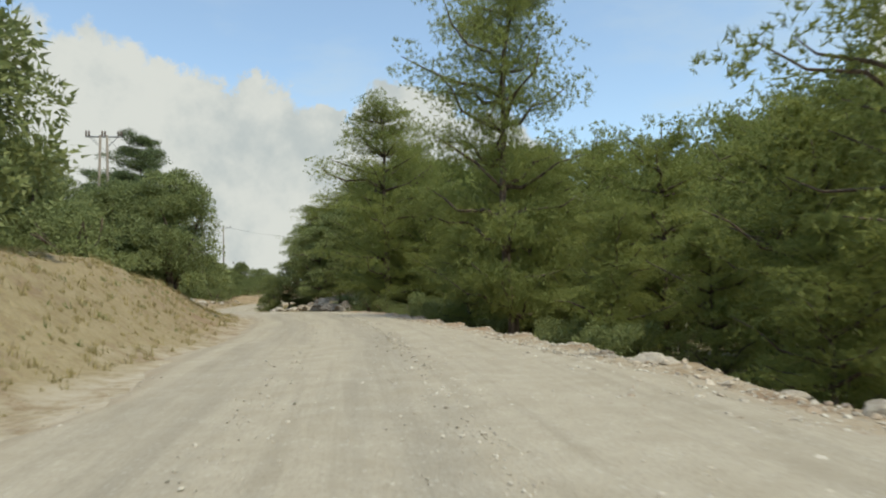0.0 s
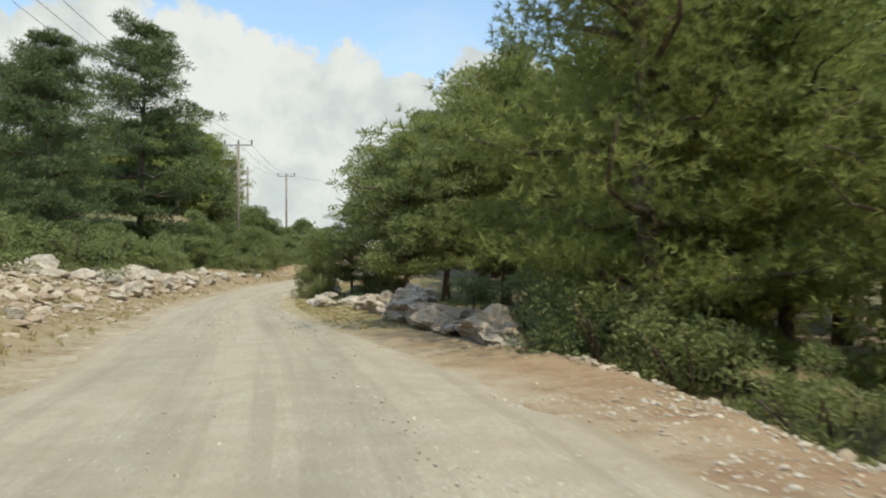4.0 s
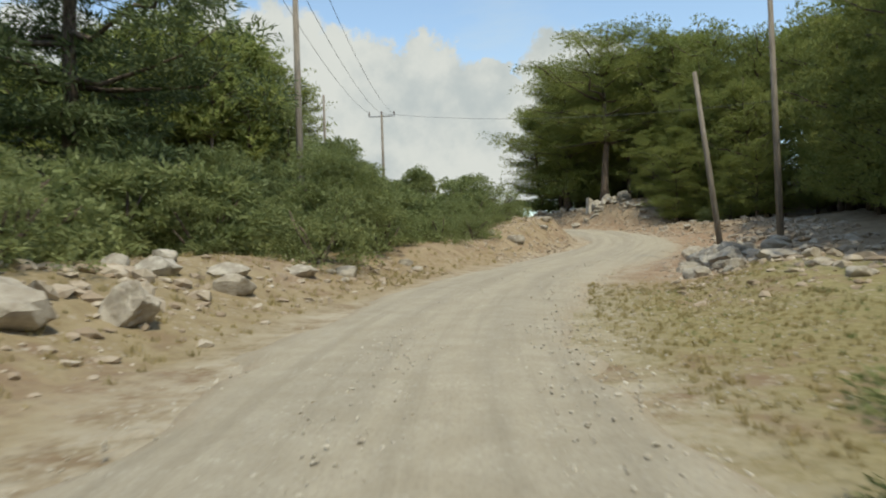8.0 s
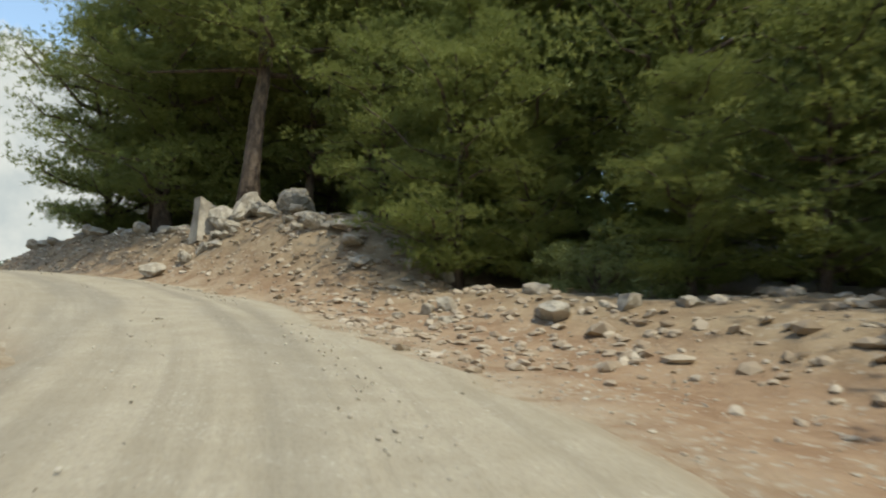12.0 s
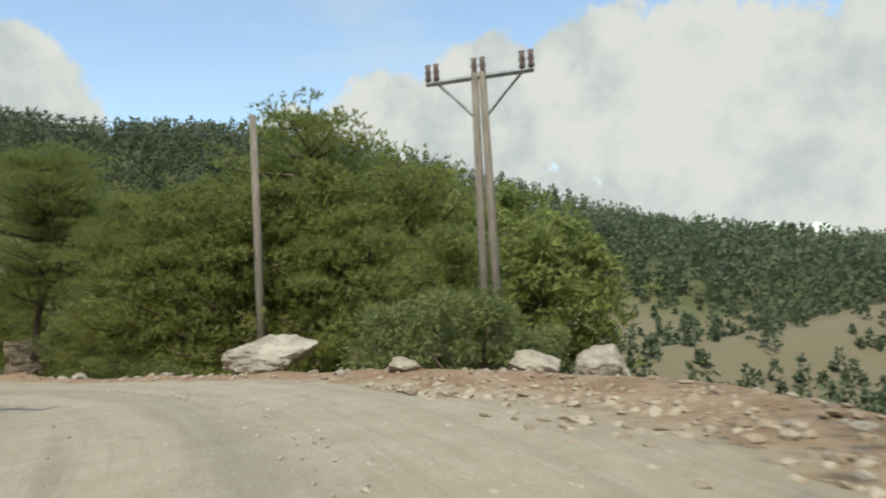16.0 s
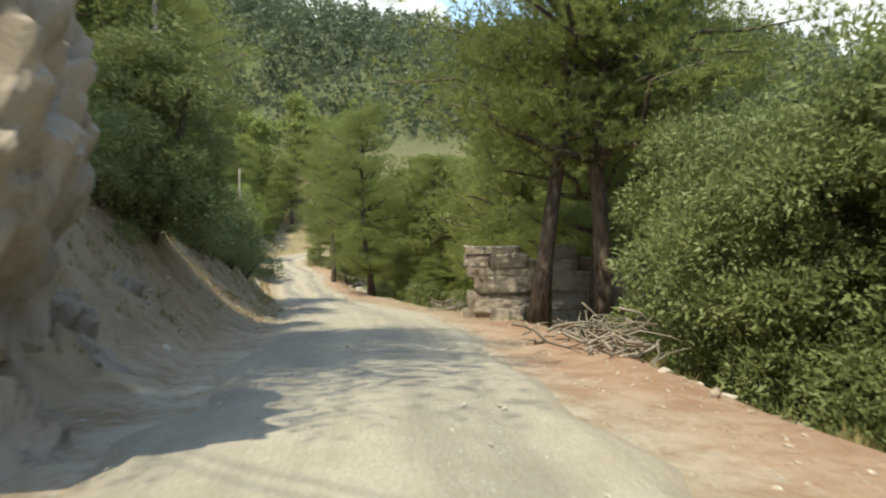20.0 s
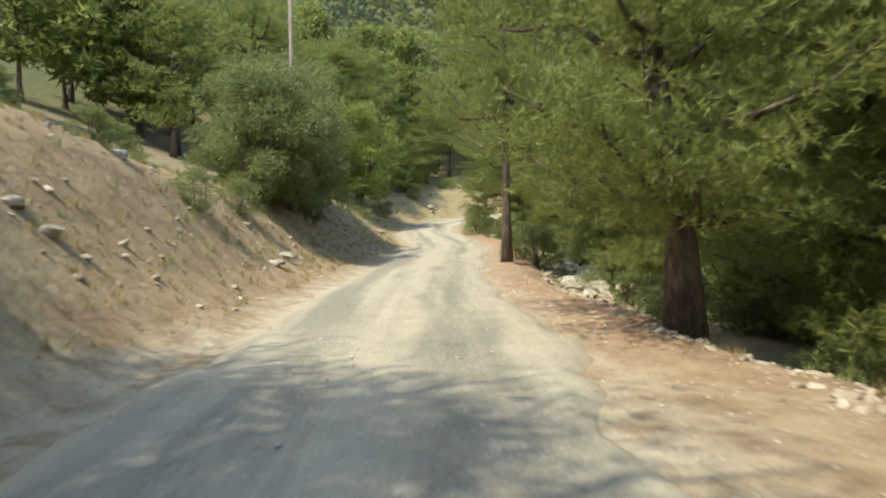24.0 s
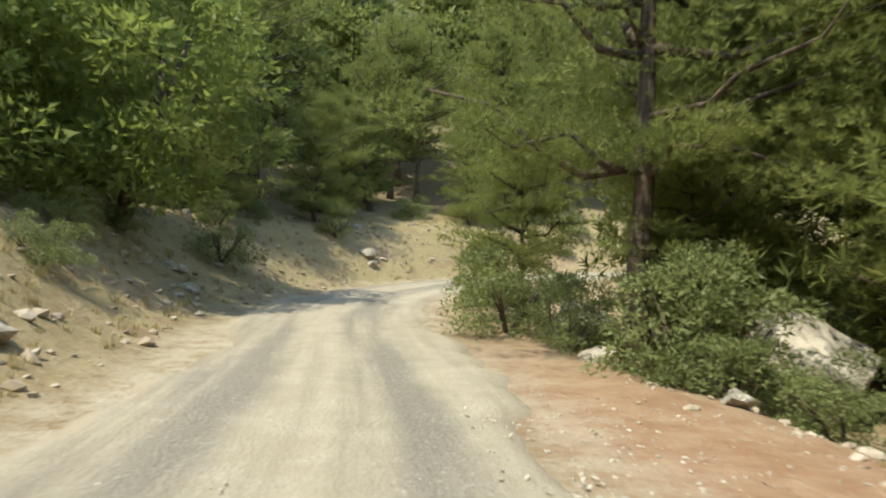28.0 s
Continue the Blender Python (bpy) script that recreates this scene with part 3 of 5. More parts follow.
def blades(rng, centres, radius, count, length, width, up=0.35, flat=1.0, squat=0.75, bunch=1):
    """Small pointed leaves round each centre, turned outwards."""
    centres = np.repeat(np.asarray(centres, float), count, axis=0)
    radius = np.repeat(np.broadcast_to(radius, len(centres) // count), count)
    n = len(centres)
    d = rng.normal(size=(n, 3))
    d[:, 2] = d[:, 2] * flat + up
    d /= np.linalg.norm(d, axis=1)[:, None]
    p = centres + d * (radius * rng.uniform(0.25, 1.0, n) ** 0.6)[:, None] * (1, 1, squat)
    way = d + rng.normal(0, 0.5, (n, 3))
    if bunch > 1:  # needles in bunches that spring from one point
        first = np.arange(n) // bunch * bunch
        p = p[first]
        way = d[first] * 0.55 + rng.normal(0, 0.55, (n, 3)) + (0, 0, 0.25)
    way /= np.linalg.norm(way, axis=1)[:, None]
    side = np.cross(way, rng.normal(size=(n, 3)))
    side /= np.linalg.norm(side, axis=1)[:, None]
    ln = (length * rng.uniform(0.6, 1.35, n))[:, None]
    wd = (width * rng.uniform(0.6, 1.3, n))[:, None]
    v = np.stack([p - side * wd / 2, p + side * wd / 2, p + way * ln], 1).reshape(-1, 3)
    return v, np.arange(3 * n).reshape(-1, 3)


def pine_meshes(seed, h, spread, limbs, tufts, per_tuft, start=0.22, lean=0.03, leaf=(0.34, 0.12), mat=None, droop=0.0):
    rng = np.random.default_rng(seed)
    z = np.linspace(0, 1, 9)
    bend = np.cumsum(rng.normal(0, lean, (9, 2)), axis=0) * h * 0.25
    spine = np.column_stack([bend[:, 0] - bend[0, 0], bend[:, 1] - bend[0, 1], z * h])
    r0 = 0.013 * h + 0.04
    pieces = [tube(spine, r0 * (1 - 0.9 * z) * (1 + 0.5 * np.exp(-z * 30)), 8)]
    tips, sizes = [], []
    levels = limbs // 4
    for k in range(limbs):
        f = start + (0.97 - start) * (k // 4 + rng.uniform(-0.16, 0.16)) / levels
        f = min(max(f, 0.1), 0.97)
        base = np.array([np.interp(f, z, spine[:, c]) for c in range(3)])
        ang = k * 2.4 + rng.normal(0, 0.5)
        body = (1 - ((f - 0.45) / 0.62) ** 2) if f > 0.45 else 0.75 + 0.25 * (f - start) / max(0.45 - start, 0.01)
        ln = spread * max(body, 0.12) * rng.uniform(0.6, 1.2)
        rise = rng.uniform(-0.05, 0.3) - droop + 0.3 * f
        q = np.linspace(0, 1, 5)[:, None]
        out = np.array([math.cos(ang), math.sin(ang), 0])
        pts = base + out * ln * q + np.array([0, 0, 1]) * ln * (rise * q + 0.15 * q * q)
        pts[1:] += rng.normal(0, 0.05 * ln, (4, 3))
        pieces.append(tube(pts, (0.05 + 0.012 * ln) * (1 - 0.85 * q[:, 0]), 4))
        for m in range(tufts):
            g = 0.2 + 0.8 * (m + rng.uniform(0, 1)) / tufts
            c = np.array([np.interp(g, q[:, 0], pts[:, a]) for a in range(3)])
            c += rng.normal(0, 0.2 * ln, 3) * (1, 1, 0.22)
            tips.append(c)
            sizes.append(rng.uniform(0.45, 0.85) * (0.6 + 0.07 * h * 0.5))
    for m in range(3):
        tips.append(spine[-1] + rng.normal(0, 0.2, 3))
        sizes.append(0.5)
    v, f = joined(pieces)
    bark = mesh_from("trunk", v, f, BARK)
    lv, lf = blades(rng, tips, np.array(sizes), per_tuft, leaf[0], leaf[1], 0.35, 0.7, 0.42, leaf[2] if len(leaf) > 2 else 1)
    crown = mesh_from("crown", lv, lf, mat or PINE, False)
    return bark, crown


def shrub_meshes(seed, h, wide, heaps, per, leaf, mat, stems=6, flat=0.8):
    rng = np.random.default_rng(seed)
    pieces, tips, sizes = [], [], []
    for k in range(stems):
        a = rng.uniform(0, 6.28)
        top = np.array([math.cos(a) * wide * 0.3, math.sin(a) * wide * 0.3, h * rng.uniform(0.5, 0.8)])
        q = np.linspace(0, 1, 4)[:, None]
        pieces.append(tube(top * q + rng.normal(0, 0.04 * h, (4, 3)) * q, (0.02 * h + 0.015) * (1 - 0.7 * q[:, 0]), 4))
    for k in range(heaps):
        a, r, f = rng.uniform(0, 6.28), math.sqrt(rng.uniform(0, 1)), rng.uniform(0.08, 1)
        rr = wide / 2 * r * math.sqrt(max(1 - (max(f - 0.35, 0) / 0.7) ** 2, 0.05))
        tips.append((math.cos(a) * rr, math.sin(a) * rr, h * f * rng.uniform(0.8, 1.0)))
        sizes.append(rng.uniform(0.14, 0.26) * wide * 0.7)
    v, f = joined(pieces)
    lv, lf = blades(rng, tips, np.array(sizes), per, leaf[0], leaf[1], 0.3, flat)
    lv[:, 2] = np.maximum(lv[:, 2], 0.0)
    return mesh_from("trunk", v, f, BARK), mesh_from("crown", lv, lf, mat, False)


def plant(name, meshes, label, category, group):
    root = new(name)
    part("trunk" if category == "tree" else "stem", meshes[0], root)
    part("crown" if category == "tree" else "foliage", meshes[1], root)
    return tagged(root, label, category, group)


# leaf tufts by nearness to the road: close, middle and far
GRAIN = [(17, 260, (0.14, 0.0155, 13)), (14, 85, (0.2, 0.04, 8)), (11, 30, (0.33, 0.09, 5)), (6, 13, (0.62, 0.25))]
PINE_SHAPES = [(3.3, 40, 0.2), (3.9, 36, 0.28), (3.0, 44, 0.14), (3.6, 32, 0.36)]


def pine_kind(k, grain):
    sp, lb, st = PINE_SHAPES[k]
    tufts, per, leaf = GRAIN[grain]
    return plant("pine_tree", pine_meshes(10 + k, 12.0, sp, lb, tufts, per, st, 0.03, leaf), "tall green pine with tufted spreading limbs", "tree", "roadside pines")


def young_kind(k, grain):
    tufts, per, leaf = GRAIN[grain]
    return plant("young_pine", pine_meshes(30 + k, 8.0, 2.7, 38, tufts, per, 0.06, 0.02, leaf), "bushy young pine green down to the ground", "tree", "young pines")


PINES = [[pine_kind(k, g) for k in range(4)] for g in range(4)]
LOWPINES = [[young_kind(k, g) for k in range(3)] for g in range(3)]
CEDARS = [[plant("dark_conifer", pine_meshes(40 + k, 15.0, 3.9, 46, 10, 120, 0.06, 0.01, (0.26, 0.06), CEDAR, 0.12), "tall dark conifer with layered limbs", "tree", "dark conifers") for k in range(2)]] * 3
SHRUBS = [[plant("shrub", shrub_meshes(60 + k, 1.7, w, 36, per, leaf, SHRUB), "dense evergreen shrub with small leaves", "shrub", "roadside shrubs") for k, w in enumerate((2.2, 2.6, 1.8))]
          for per, leaf in ((190, (0.075, 0.036)), (80, (0.13, 0.065)), (28, (0.24, 0.12)))]
OAKS = [[plant("oak_tree", shrub_meshes(70 + k, 5.5, 4.6, 110, per, leaf, SHRUB, 5, 0.9), "round dark evergreen oak", "tree", "evergreen oaks") for k in range(2)] for per, leaf in ((420, (0.11, 0.06)), (190, (0.17, 0.09)), (60, (0.32, 0.17)))]
ILEX = [[plant("evergreen_tree", pine_meshes(90 + k, 7.0, 2.9, 30, 11, 110, 0.2, 0.03, (0.12, 0.06), SHRUB), "dark small-leaved evergreen tree with a bare trunk", "tree", "evergreen trees") for k in range(2)]] * 3
LIGHTS = [[plant("broadleaf_tree", shrub_meshes(80 + k, 6.5, 5.5, 90, 160, (0.2, 0.1), GREEN, 4, 0.9), "light green broadleaf tree", "tree", "broadleaf trees") for k in range(2)]] * 3
USED, DEEP = {}, []
OPEN = [((-37.0, 125.8), (-50.5, 132.9), 3.0), ((-22.0, 114.0), (-40.0, 133.0), 3.0)]  # lines that stand free of plants
spot = random.Random(11)


def off_road(x, y):
    return math.sqrt(float(((LINE[:, 1:3] - (x, y)) ** 2).sum(1).min()))


def put(kinds, x, y, h, base_h, sink=0.1, pick=None, tilt=0.0, wide=1.0, turn=None, z=None):
    """One plant at a place, h metres high; those well away from the road have coarser leaves."""
    away = off_road(x, y)
    row = kinds[0 if away < 8.0 else 1 if away < 15.0 else 2]
    if kinds is PINES and away > 18:
        DEEP.append((x, y, height(x, y) - sink, h / base_h * spot.uniform(0.9, 1.1), h / base_h, spot.uniform(0, 6.28), spot.randrange(4)))
        return None
    ob = row[spot.randrange(len(row)) if pick is None else pick]
    k = h / base_h
    m = Matrix.Translation((x, y, (height(x, y) if z is None else z) - sink)) @ pose(0, 0, 0, spot.uniform(-3, 3) + tilt, spot.uniform(-3, 3), spot.uniform(0, 360) if turn is None else turn)
    grown = Matrix.Diagonal((k * wide, k * wide, k, 1))
    if ob.name in USED:
        ob = copy_thing(ob, Matrix())
    USED[ob.name] = True
    ob.matrix_basis = m @ grown
    return ob


def standing_free(x, y):
    for (ax, ay), (bx, by), gap in OPEN:
        k = min(max(((x - ax) * (bx - ax) + (y - ay) * (by - ay)) / ((bx - ax) ** 2 + (by - ay) ** 2), 0), 1)
        if math.hypot(x - ax - k * (bx - ax), y - ay - k * (by - ay)) < gap:
            return True
    return False


def wood(t0, t1, u0, u1, count, h0, h1, kinds, base_h, seed, gap=2.4, wide=1.0):
    """A loose stand of plants along a stretch, kept apart from one another and off the road."""
    rnd = random.Random(seed)
    placed = []
    for _ in range(count * 8):
        if len(placed) >= count:
            break
        x, y = beside(rnd.uniform(t0, t1), rnd.uniform(u0, u1))
        if off_road(x, y) < min(abs(u0), abs(u1)) - 0.2 or standing_free(x, y) or any((x - a) ** 2 + (y - b) ** 2 < gap * gap for a, b in placed):
            continue
        placed.append((x, y))
        put(kinds, x, y, rnd.uniform(h0, h1), base_h, wide=wide)


# the wood below the verge, right of the first stretch
wood(0.9, 5.4, 8.4, 13, 14, 6.5, 9, PINES, 12, 1, 3.2)
put(PINES, -3.2, 41.6, 14, 12, 0.2, 2, 0, 1.1)
put(PINES, 2.4, 24.6, 15, 12, 0.2, 2, 0, 0.9)
put(PINES, 5.6, 32.5, 10.5, 12, 0.2, 2)
wood(1.0, 5.6, 12.5, 30, 34, 8, 11.5, PINES, 12, 2, 3.2)
wood(0.7, 5.4, 6.4, 9, 11, 3, 6, LOWPINES, 8, 3, 2.6)
wood(4.0, 6.0, 5.0, 7.2, 12, 1.2, 2.2, SHRUBS, 1.7, 41, 1.3)
wood(1.8, 4.6, 5.6, 7.5, 14, 1.0, 2.4, SHRUBS, 1.7, 4, 1.3)
put(PINES, -1.6, 47.5, 13, 12, 0.2, 2)
put(LOWPINES, -0.8, 46.2, 9, 8, 0.2, 0)
put(LOWPINES, -1.4, 51.0, 9, 8, 0.2, 2)
put(PINES, -9.0, 76.5, 14, 12, 0.2, 0)
put(LOWPINES, 3.6, 28.5, 8.5, 8, 0.2, 1)
# maquis and trees left of the first stretch
put(OAKS, -10.4, 12.6, 6.6, 5.5, 0.2, 0)
put(OAKS, -10.2, 25.6, 4.7, 5.5, 0.2, 1)
put(OAKS, -14.5, 28.5, 3.8, 5.5, 0.2, 0)
wood(3.4, 5.4, -14, -7.2, 9, 3.0, 4.6, OAKS, 5.5, 5, 2.2)
wood(2.6, 10.4, -13, -7.6, 60, 1.2, 2.6, SHRUBS, 1.7, 6, 1.3, 1.15)
wood(4, 11, -30, -12, 40, 2, 4.2, OAKS, 5.5, 7, 2.6)
put(CEDARS, -36.1, 80, 19, 15, 0.2, 0, 0, 1.1)
put(CEDARS, -27, 58, 11, 15, 0.2, 1)
put(CEDARS, -33, 65, 12, 15, 0.2, 0)
put(CEDARS, -41, 70, 13, 15, 0.2, 1)
put(OAKS, -27.4, 81.4, 3.6, 5.5, 0.3, 0, 0, 1.2)
put(SHRUBS, -26.2, 78.0, 2.2, 1.7, 0.1, 1)
wood(11.2, 13.0, -7, -5.4, 8, 0.7, 1.5, SHRUBS, 1.7, 67, 1.2)
wood(10.0, 12.2, -9.5, -5.8, 18, 1.0, 1.9, SHRUBS, 1.7, 69, 1.3, 1.2)
put(PINES, -65.5, 118.6, 11, 12)
put(PINES, -68.8, 118.2, 12, 12)
put(PINES, -62.0, 113.6, 11, 12)
wood(15.2, 17.0, 24, 62, 16, 4, 7, PINES, 12, 68, 4)
put(OAKS, -43.4, 108.8, 7.0, 5.5)
put(OAKS, -33, 95, 5.2, 5.5)
# small dark oaks right of the road, then the pine wood behind the rock heaps
put(OAKS, -15.5, 61.4, 3.3, 5.5, 0.1, 0, 0, 0.75)
put(ILEX, -14.2, 62.6, 4.2, 7, 0.1, 0)
put(ILEX, -12.2, 61.6, 7.0, 7, 0.1, 1)
put(ILEX, -10.6, 57.6, 7.0, 7, 0.1, 1)
put(ILEX, -9.3, 60.6, 8.5, 7, 0.1, 0)
put(SHRUBS, -16.9, 63.6, 1.1, 1.7, 0.1, 0)
put(SHRUBS, -13.0, 58.8, 0.8, 1.7, 0.1, 1)
wood(7.6, 8.6, 4.6, 6.5, 5, 0.9, 1.6, SHRUBS, 1.7, 61, 1.2)
wood(5.6, 9.4, 10, 24, 22, 8, 13, PINES, 12, 8, 3)
wood(9.2, 12.9, 12.4, 17, 26, 9, 13, PINES, 12, 9, 2.4)
wood(9.4, 13.2, 11.4, 17, 28, 3, 7, LOWPINES, 8, 91, 1.9)
wood(11.0, 12.8, 10.4, 13, 10, 5, 9, LOWPINES, 8, 93, 1.9)
for x, y, h in ((-22, 132, 10), (-19, 128, 10), (-16, 126, 11), (-14, 122, 9), (-13, 118.5, 9), (-19, 135, 11), (-12, 128, 11), (-20.5, 126.6, 9), (-15.5, 131, 11), (-10.5, 122, 10)):
    put(PINES, x, y, h + 4.5, 12, 0.2, 2)
    put(LOWPINES, x + 1.6, y - 1.2, h * 0.55, 8)
wood(9.2, 13.5, 14, 32, 60, 10, 15, PINES, 12, 92, 2.8)
put(PINES, -22.4, 123.6, 14, 12, 0.2, 2, 0, 1.3)
put(PINES, -19.2, 119.0, 15, 12, 0.2, 3, 0, 1.4)
put(PINES, -23.4, 126.6, 13, 12, 0.2, 0, 0, 1.1)
wood(12.9, 14.0, 6.8, 10, 10, 3, 4.5, LOWPINES, 8, 94, 1.6)
put(LOWPINES, -25.2, 127.4, 10.5, 8, 0.2, 0, 0, 0.95)
put(LOWPINES, -23.6, 129.6, 9.5, 8, 0.2, 2)
put(LOWPINES, -20.4, 125.2, 8, 8, 0.2, 1)
put(LOWPINES, -14.2, 110.8, 6.5, 8, 0.2, 0)
put(LOWPINES, -12.4, 111.6, 8, 8, 0.2, 2)
put(LOWPINES, -10.4, 111.0, 9, 8, 0.2, 1)
put(LOWPINES, -13.2, 113.8, 8.5, 8, 0.2, 1)
put(LOWPINES, -15.4, 114.2, 5.5, 8, 0.2, 2)
put(PINES, -11.2, 114.5, 13, 12, 0.2, 0)
put(PINES, -17.2, 122.5, 12, 12, 0.2, 0)
put(LOWPINES, -19.4, 123.8, 8, 8, 0.2, 2)
wood(13.2, 14.6, 9, 22, 14, 9, 13, PINES, 12, 10, 3)
wood(13.0, 14.2, 5.6, 8.5, 8, 0.8, 1.5, SHRUBS, 1.7, 62, 1.2)
# outer side of the bend
wood(18.3, 20.4, 7.0, 14, 24, 7, 10, LOWPINES, 8, 11, 2.4)
put(PINES, -52.5, 136.3, 12.5, 12, 0.2, 3)
put(LOWPINES, -48.6, 135.6, 7.0, 8, 0.2, 0)
put(LOWPINES, -51.0, 136.2, 9.0, 8, 0.2, 2)
put(LOWPINES, -54.5, 134.4, 8.5, 8, 0.2, 1)
put(LOWPINES, -57.5, 134.0, 8.0, 8, 0.2, 0)
put(LOWPINES, -50.8, 139.5, 10.0, 8, 0.2, 1)
wood(18.9, 22, 14, 34, 34, 9, 13, PINES, 12, 12, 2.8)
wood(18.4, 20.6, 5.4, 8.5, 24, 1.2, 2.6, SHRUBS, 1.7, 13, 1.4)
wood(15.4, 17.3, 10, 46, 44, 0.9, 2.2, SHRUBS, 1.7, 63, 2.0)
# left of the second half
wood(17.8, 19.6, -24, -12.8, 24, 9, 13, PINES, 12, 142, 2.6)
wood(19.6, 21.5, -24, -14, 16, 9, 13, PINES, 12, 14, 2.6)
wood(19.5, 21.5, -10, -5.6, 20, 0.8, 1.6, SHRUBS, 1.7, 15, 1.3)
wood(21.2, 24.2, -8, -4.2, 22, 1.0, 2.4, SHRUBS, 1.7, 151, 1.4)
wood(24.6, 28.5, -9.5, -4.8, 20, 0.4, 1.1, SHRUBS, 1.7, 152, 1.5)
wood(22.5, 24.3, -9.4, -7.0, 8, 8, 11, PINES, 12, 161, 2.2)
for t, u, h in ((22.05, -8.2, 8.5), (22.45, -9.0, 9.5), (22.25, -10.4, 11), (22.9, -7.4, 9)):
    put(PINES, *beside(t, u), h, 12, 0.2)
for t, u, h in ((22.55, -5.4, 1.3), (22.9, -5.2, 1.6), (23.2, -4.9, 1.4)):
    put(SHRUBS, *beside(t, u), h, 1.7)
wood(21.5, 28.2, -30, -18, 28, 9, 14, PINES, 12, 16, 2.8)
for t, u, h in ((19.45, -4.7, 1.0), (19.6, -5.2, 1.4), (19.8, -4.9, 1.2)):
    put(SHRUBS, *beside(t, u), h, 1.7)
for x, y, h in ((-58.0, 111.0, 14), (-54.6, 110.0, 13), (-51.0, 110.4, 13), (-61.0, 112.2, 15), (-47.0, 110.0, 14), (-67.6, 119.8, 14)):
    put(PINES, x, y, h, 12, 0.2)
for x, y, h in ((-76.6, 122.6, 4.4),):
    put(OAKS, x, y, h, 5.5, 0.2)
put(SHRUBS, *beside(19.05, -4.6), 1.9, 1.7, 0.1, 1, 0, 1.1)
wood(19.6, 20.5, -7.5, -4.6, 10, 0.6, 1.1, SHRUBS, 1.7, 153, 1.0, 1.2)
for x, y, h in ((-39.4, 131.5, 2.2), (-40.6, 131.9, 2.6), (-38.4, 132.2, 2.0), (-41.8, 131.8, 2.4)):
    put(SHRUBS, x, y, h, 1.7, 0.1)
put(LOWPINES, -42.6, 134.0, 5.0, 8, 0.1, 0)
put(OAKS, -71.2, 132.8, 5.0, 5.5, 0.2, 0)
put(OAKS, -68.9, 133.4, 5.6, 5.5, 0.2, 1)
put(OAKS, -73.6, 134.6, 6.0, 5.5, 0.2, 0)
put(OAKS, -126.2, 120.9, 6.2, 5.5, 0.2, 0)
put(OAKS, -129.8, 119.8, 6.4, 5.5, 0.2, 1)
put(LIGHTS, -148.4, 121.0, 8.0, 6.5, 0.2, 0)
put(LIGHTS, -144.2, 118.6, 6.5, 6.5, 0.2, 1)
# right of the second half: big trunks by the old stone blocks, then the wood
put(PINES, -78.0, 131.6, 14, 12, 0.2, 3, 0, 1.0)
put(PINES, -77.7, 133.4, 15, 12, 0.2, 3, 0, 1.1)
put(PINES, -80.2, 134.2, 14, 12, 0.2, 1)
put(PINES, -105.4, 131.2, 13, 12, 0.2, 2, 4)
put(PINES, -120.7, 130.1, 14, 12, 0.2, 3, 0, 0.72)
for t, u, h in ((26.4, -5.8, 4.8), (26.7, -5.6, 5.4), (27.15, -6.2, 5.0)):
    put(OAKS, *beside(t, u), h, 5.5, 0.2)
put(PINES, -142.1, 131.7, 12, 12, 0.2, 1)
wood(22.6, 31, 7, 12, 30, 7, 11, LOWPINES, 8, 17, 2.4)
wood(22.4, 29, 5.6, 9, 16, 3, 6, LOWPINES, 8, 171, 2.4)
wood(20.6, 33, 12, 34, 60, 9, 14, PINES, 12, 18, 2.8)
wood(20.2, 28.5, 5.0, 7.0, 26, 0.9, 2.2, SHRUBS, 1.7, 19, 1.4)
# beyond the last bend
wood(30.2, 32.6, -12, -5.0, 10, 3.5, 7, LOWPINES, 8, 201, 2.2)
wood(30.4, 33.5, -18, -8, 16, 8, 12, PINES, 12, 202, 2.4)
wood(29.4, 33.0, -28, -11, 34, 9, 14, PINES, 12, 20, 2.6)
wood(7.5, 12.6, -17, -6.8, 60, 1.3, 2.8, SHRUBS, 1.7, 64, 1.4, 1.15)
wood(8.5, 13.4, -26, -10, 26, 2.2, 4, OAKS, 5.5, 65, 2.4)
put(LOWPINES, -147.2, 130.6, 4.5, 8, 0.1, 1)
put(SHRUBS, -144.6, 130.0, 1.7, 1.7, 0.1, 1)
put(SHRUBS, -142.8, 130.8, 1.3, 1.7, 0.1, 0)
put(SHRUBS, -149.4, 130.2, 1.8, 1.7, 0.1, 2)
put(LOWPINES, -144.0, 134.2, 6.5, 8, 0.1, 0)
put(LOWPINES, -142.6, 132.6, 4.2, 8, 0.1, 1)
put(LOWPINES, -141.4, 135.0, 7.5, 8, 0.1, 2)
put(SHRUBS, -140.2, 131.95, 1.9, 1.7, 0.1, 0)
put(SHRUBS, -139.3, 131.9, 0.9, 1.7, 0.1, 2)
put(SHRUBS, -138.6, 132.7, 1.1, 1.7, 0.1, 1)
put(SHRUBS, -121.9, 131.3, 1.7, 1.7, 0.1, 2)
put(SHRUBS, -123.4, 131.0, 1.4, 1.7, 0.1, 0)
wood(29.2, 33, -9, -4.2, 26, 0.6, 1.5, SHRUBS, 1.7, 66, 1.3)
for kinds in (PINES, LOWPINES, SHRUBS, OAKS):
    for row in kinds:
        for ob in row:
            if ob.name not in USED:
                put([[ob]] * 3, *beside(-3.0 + spot.random(), 20 + 10 * spot.random()), 8, 12)


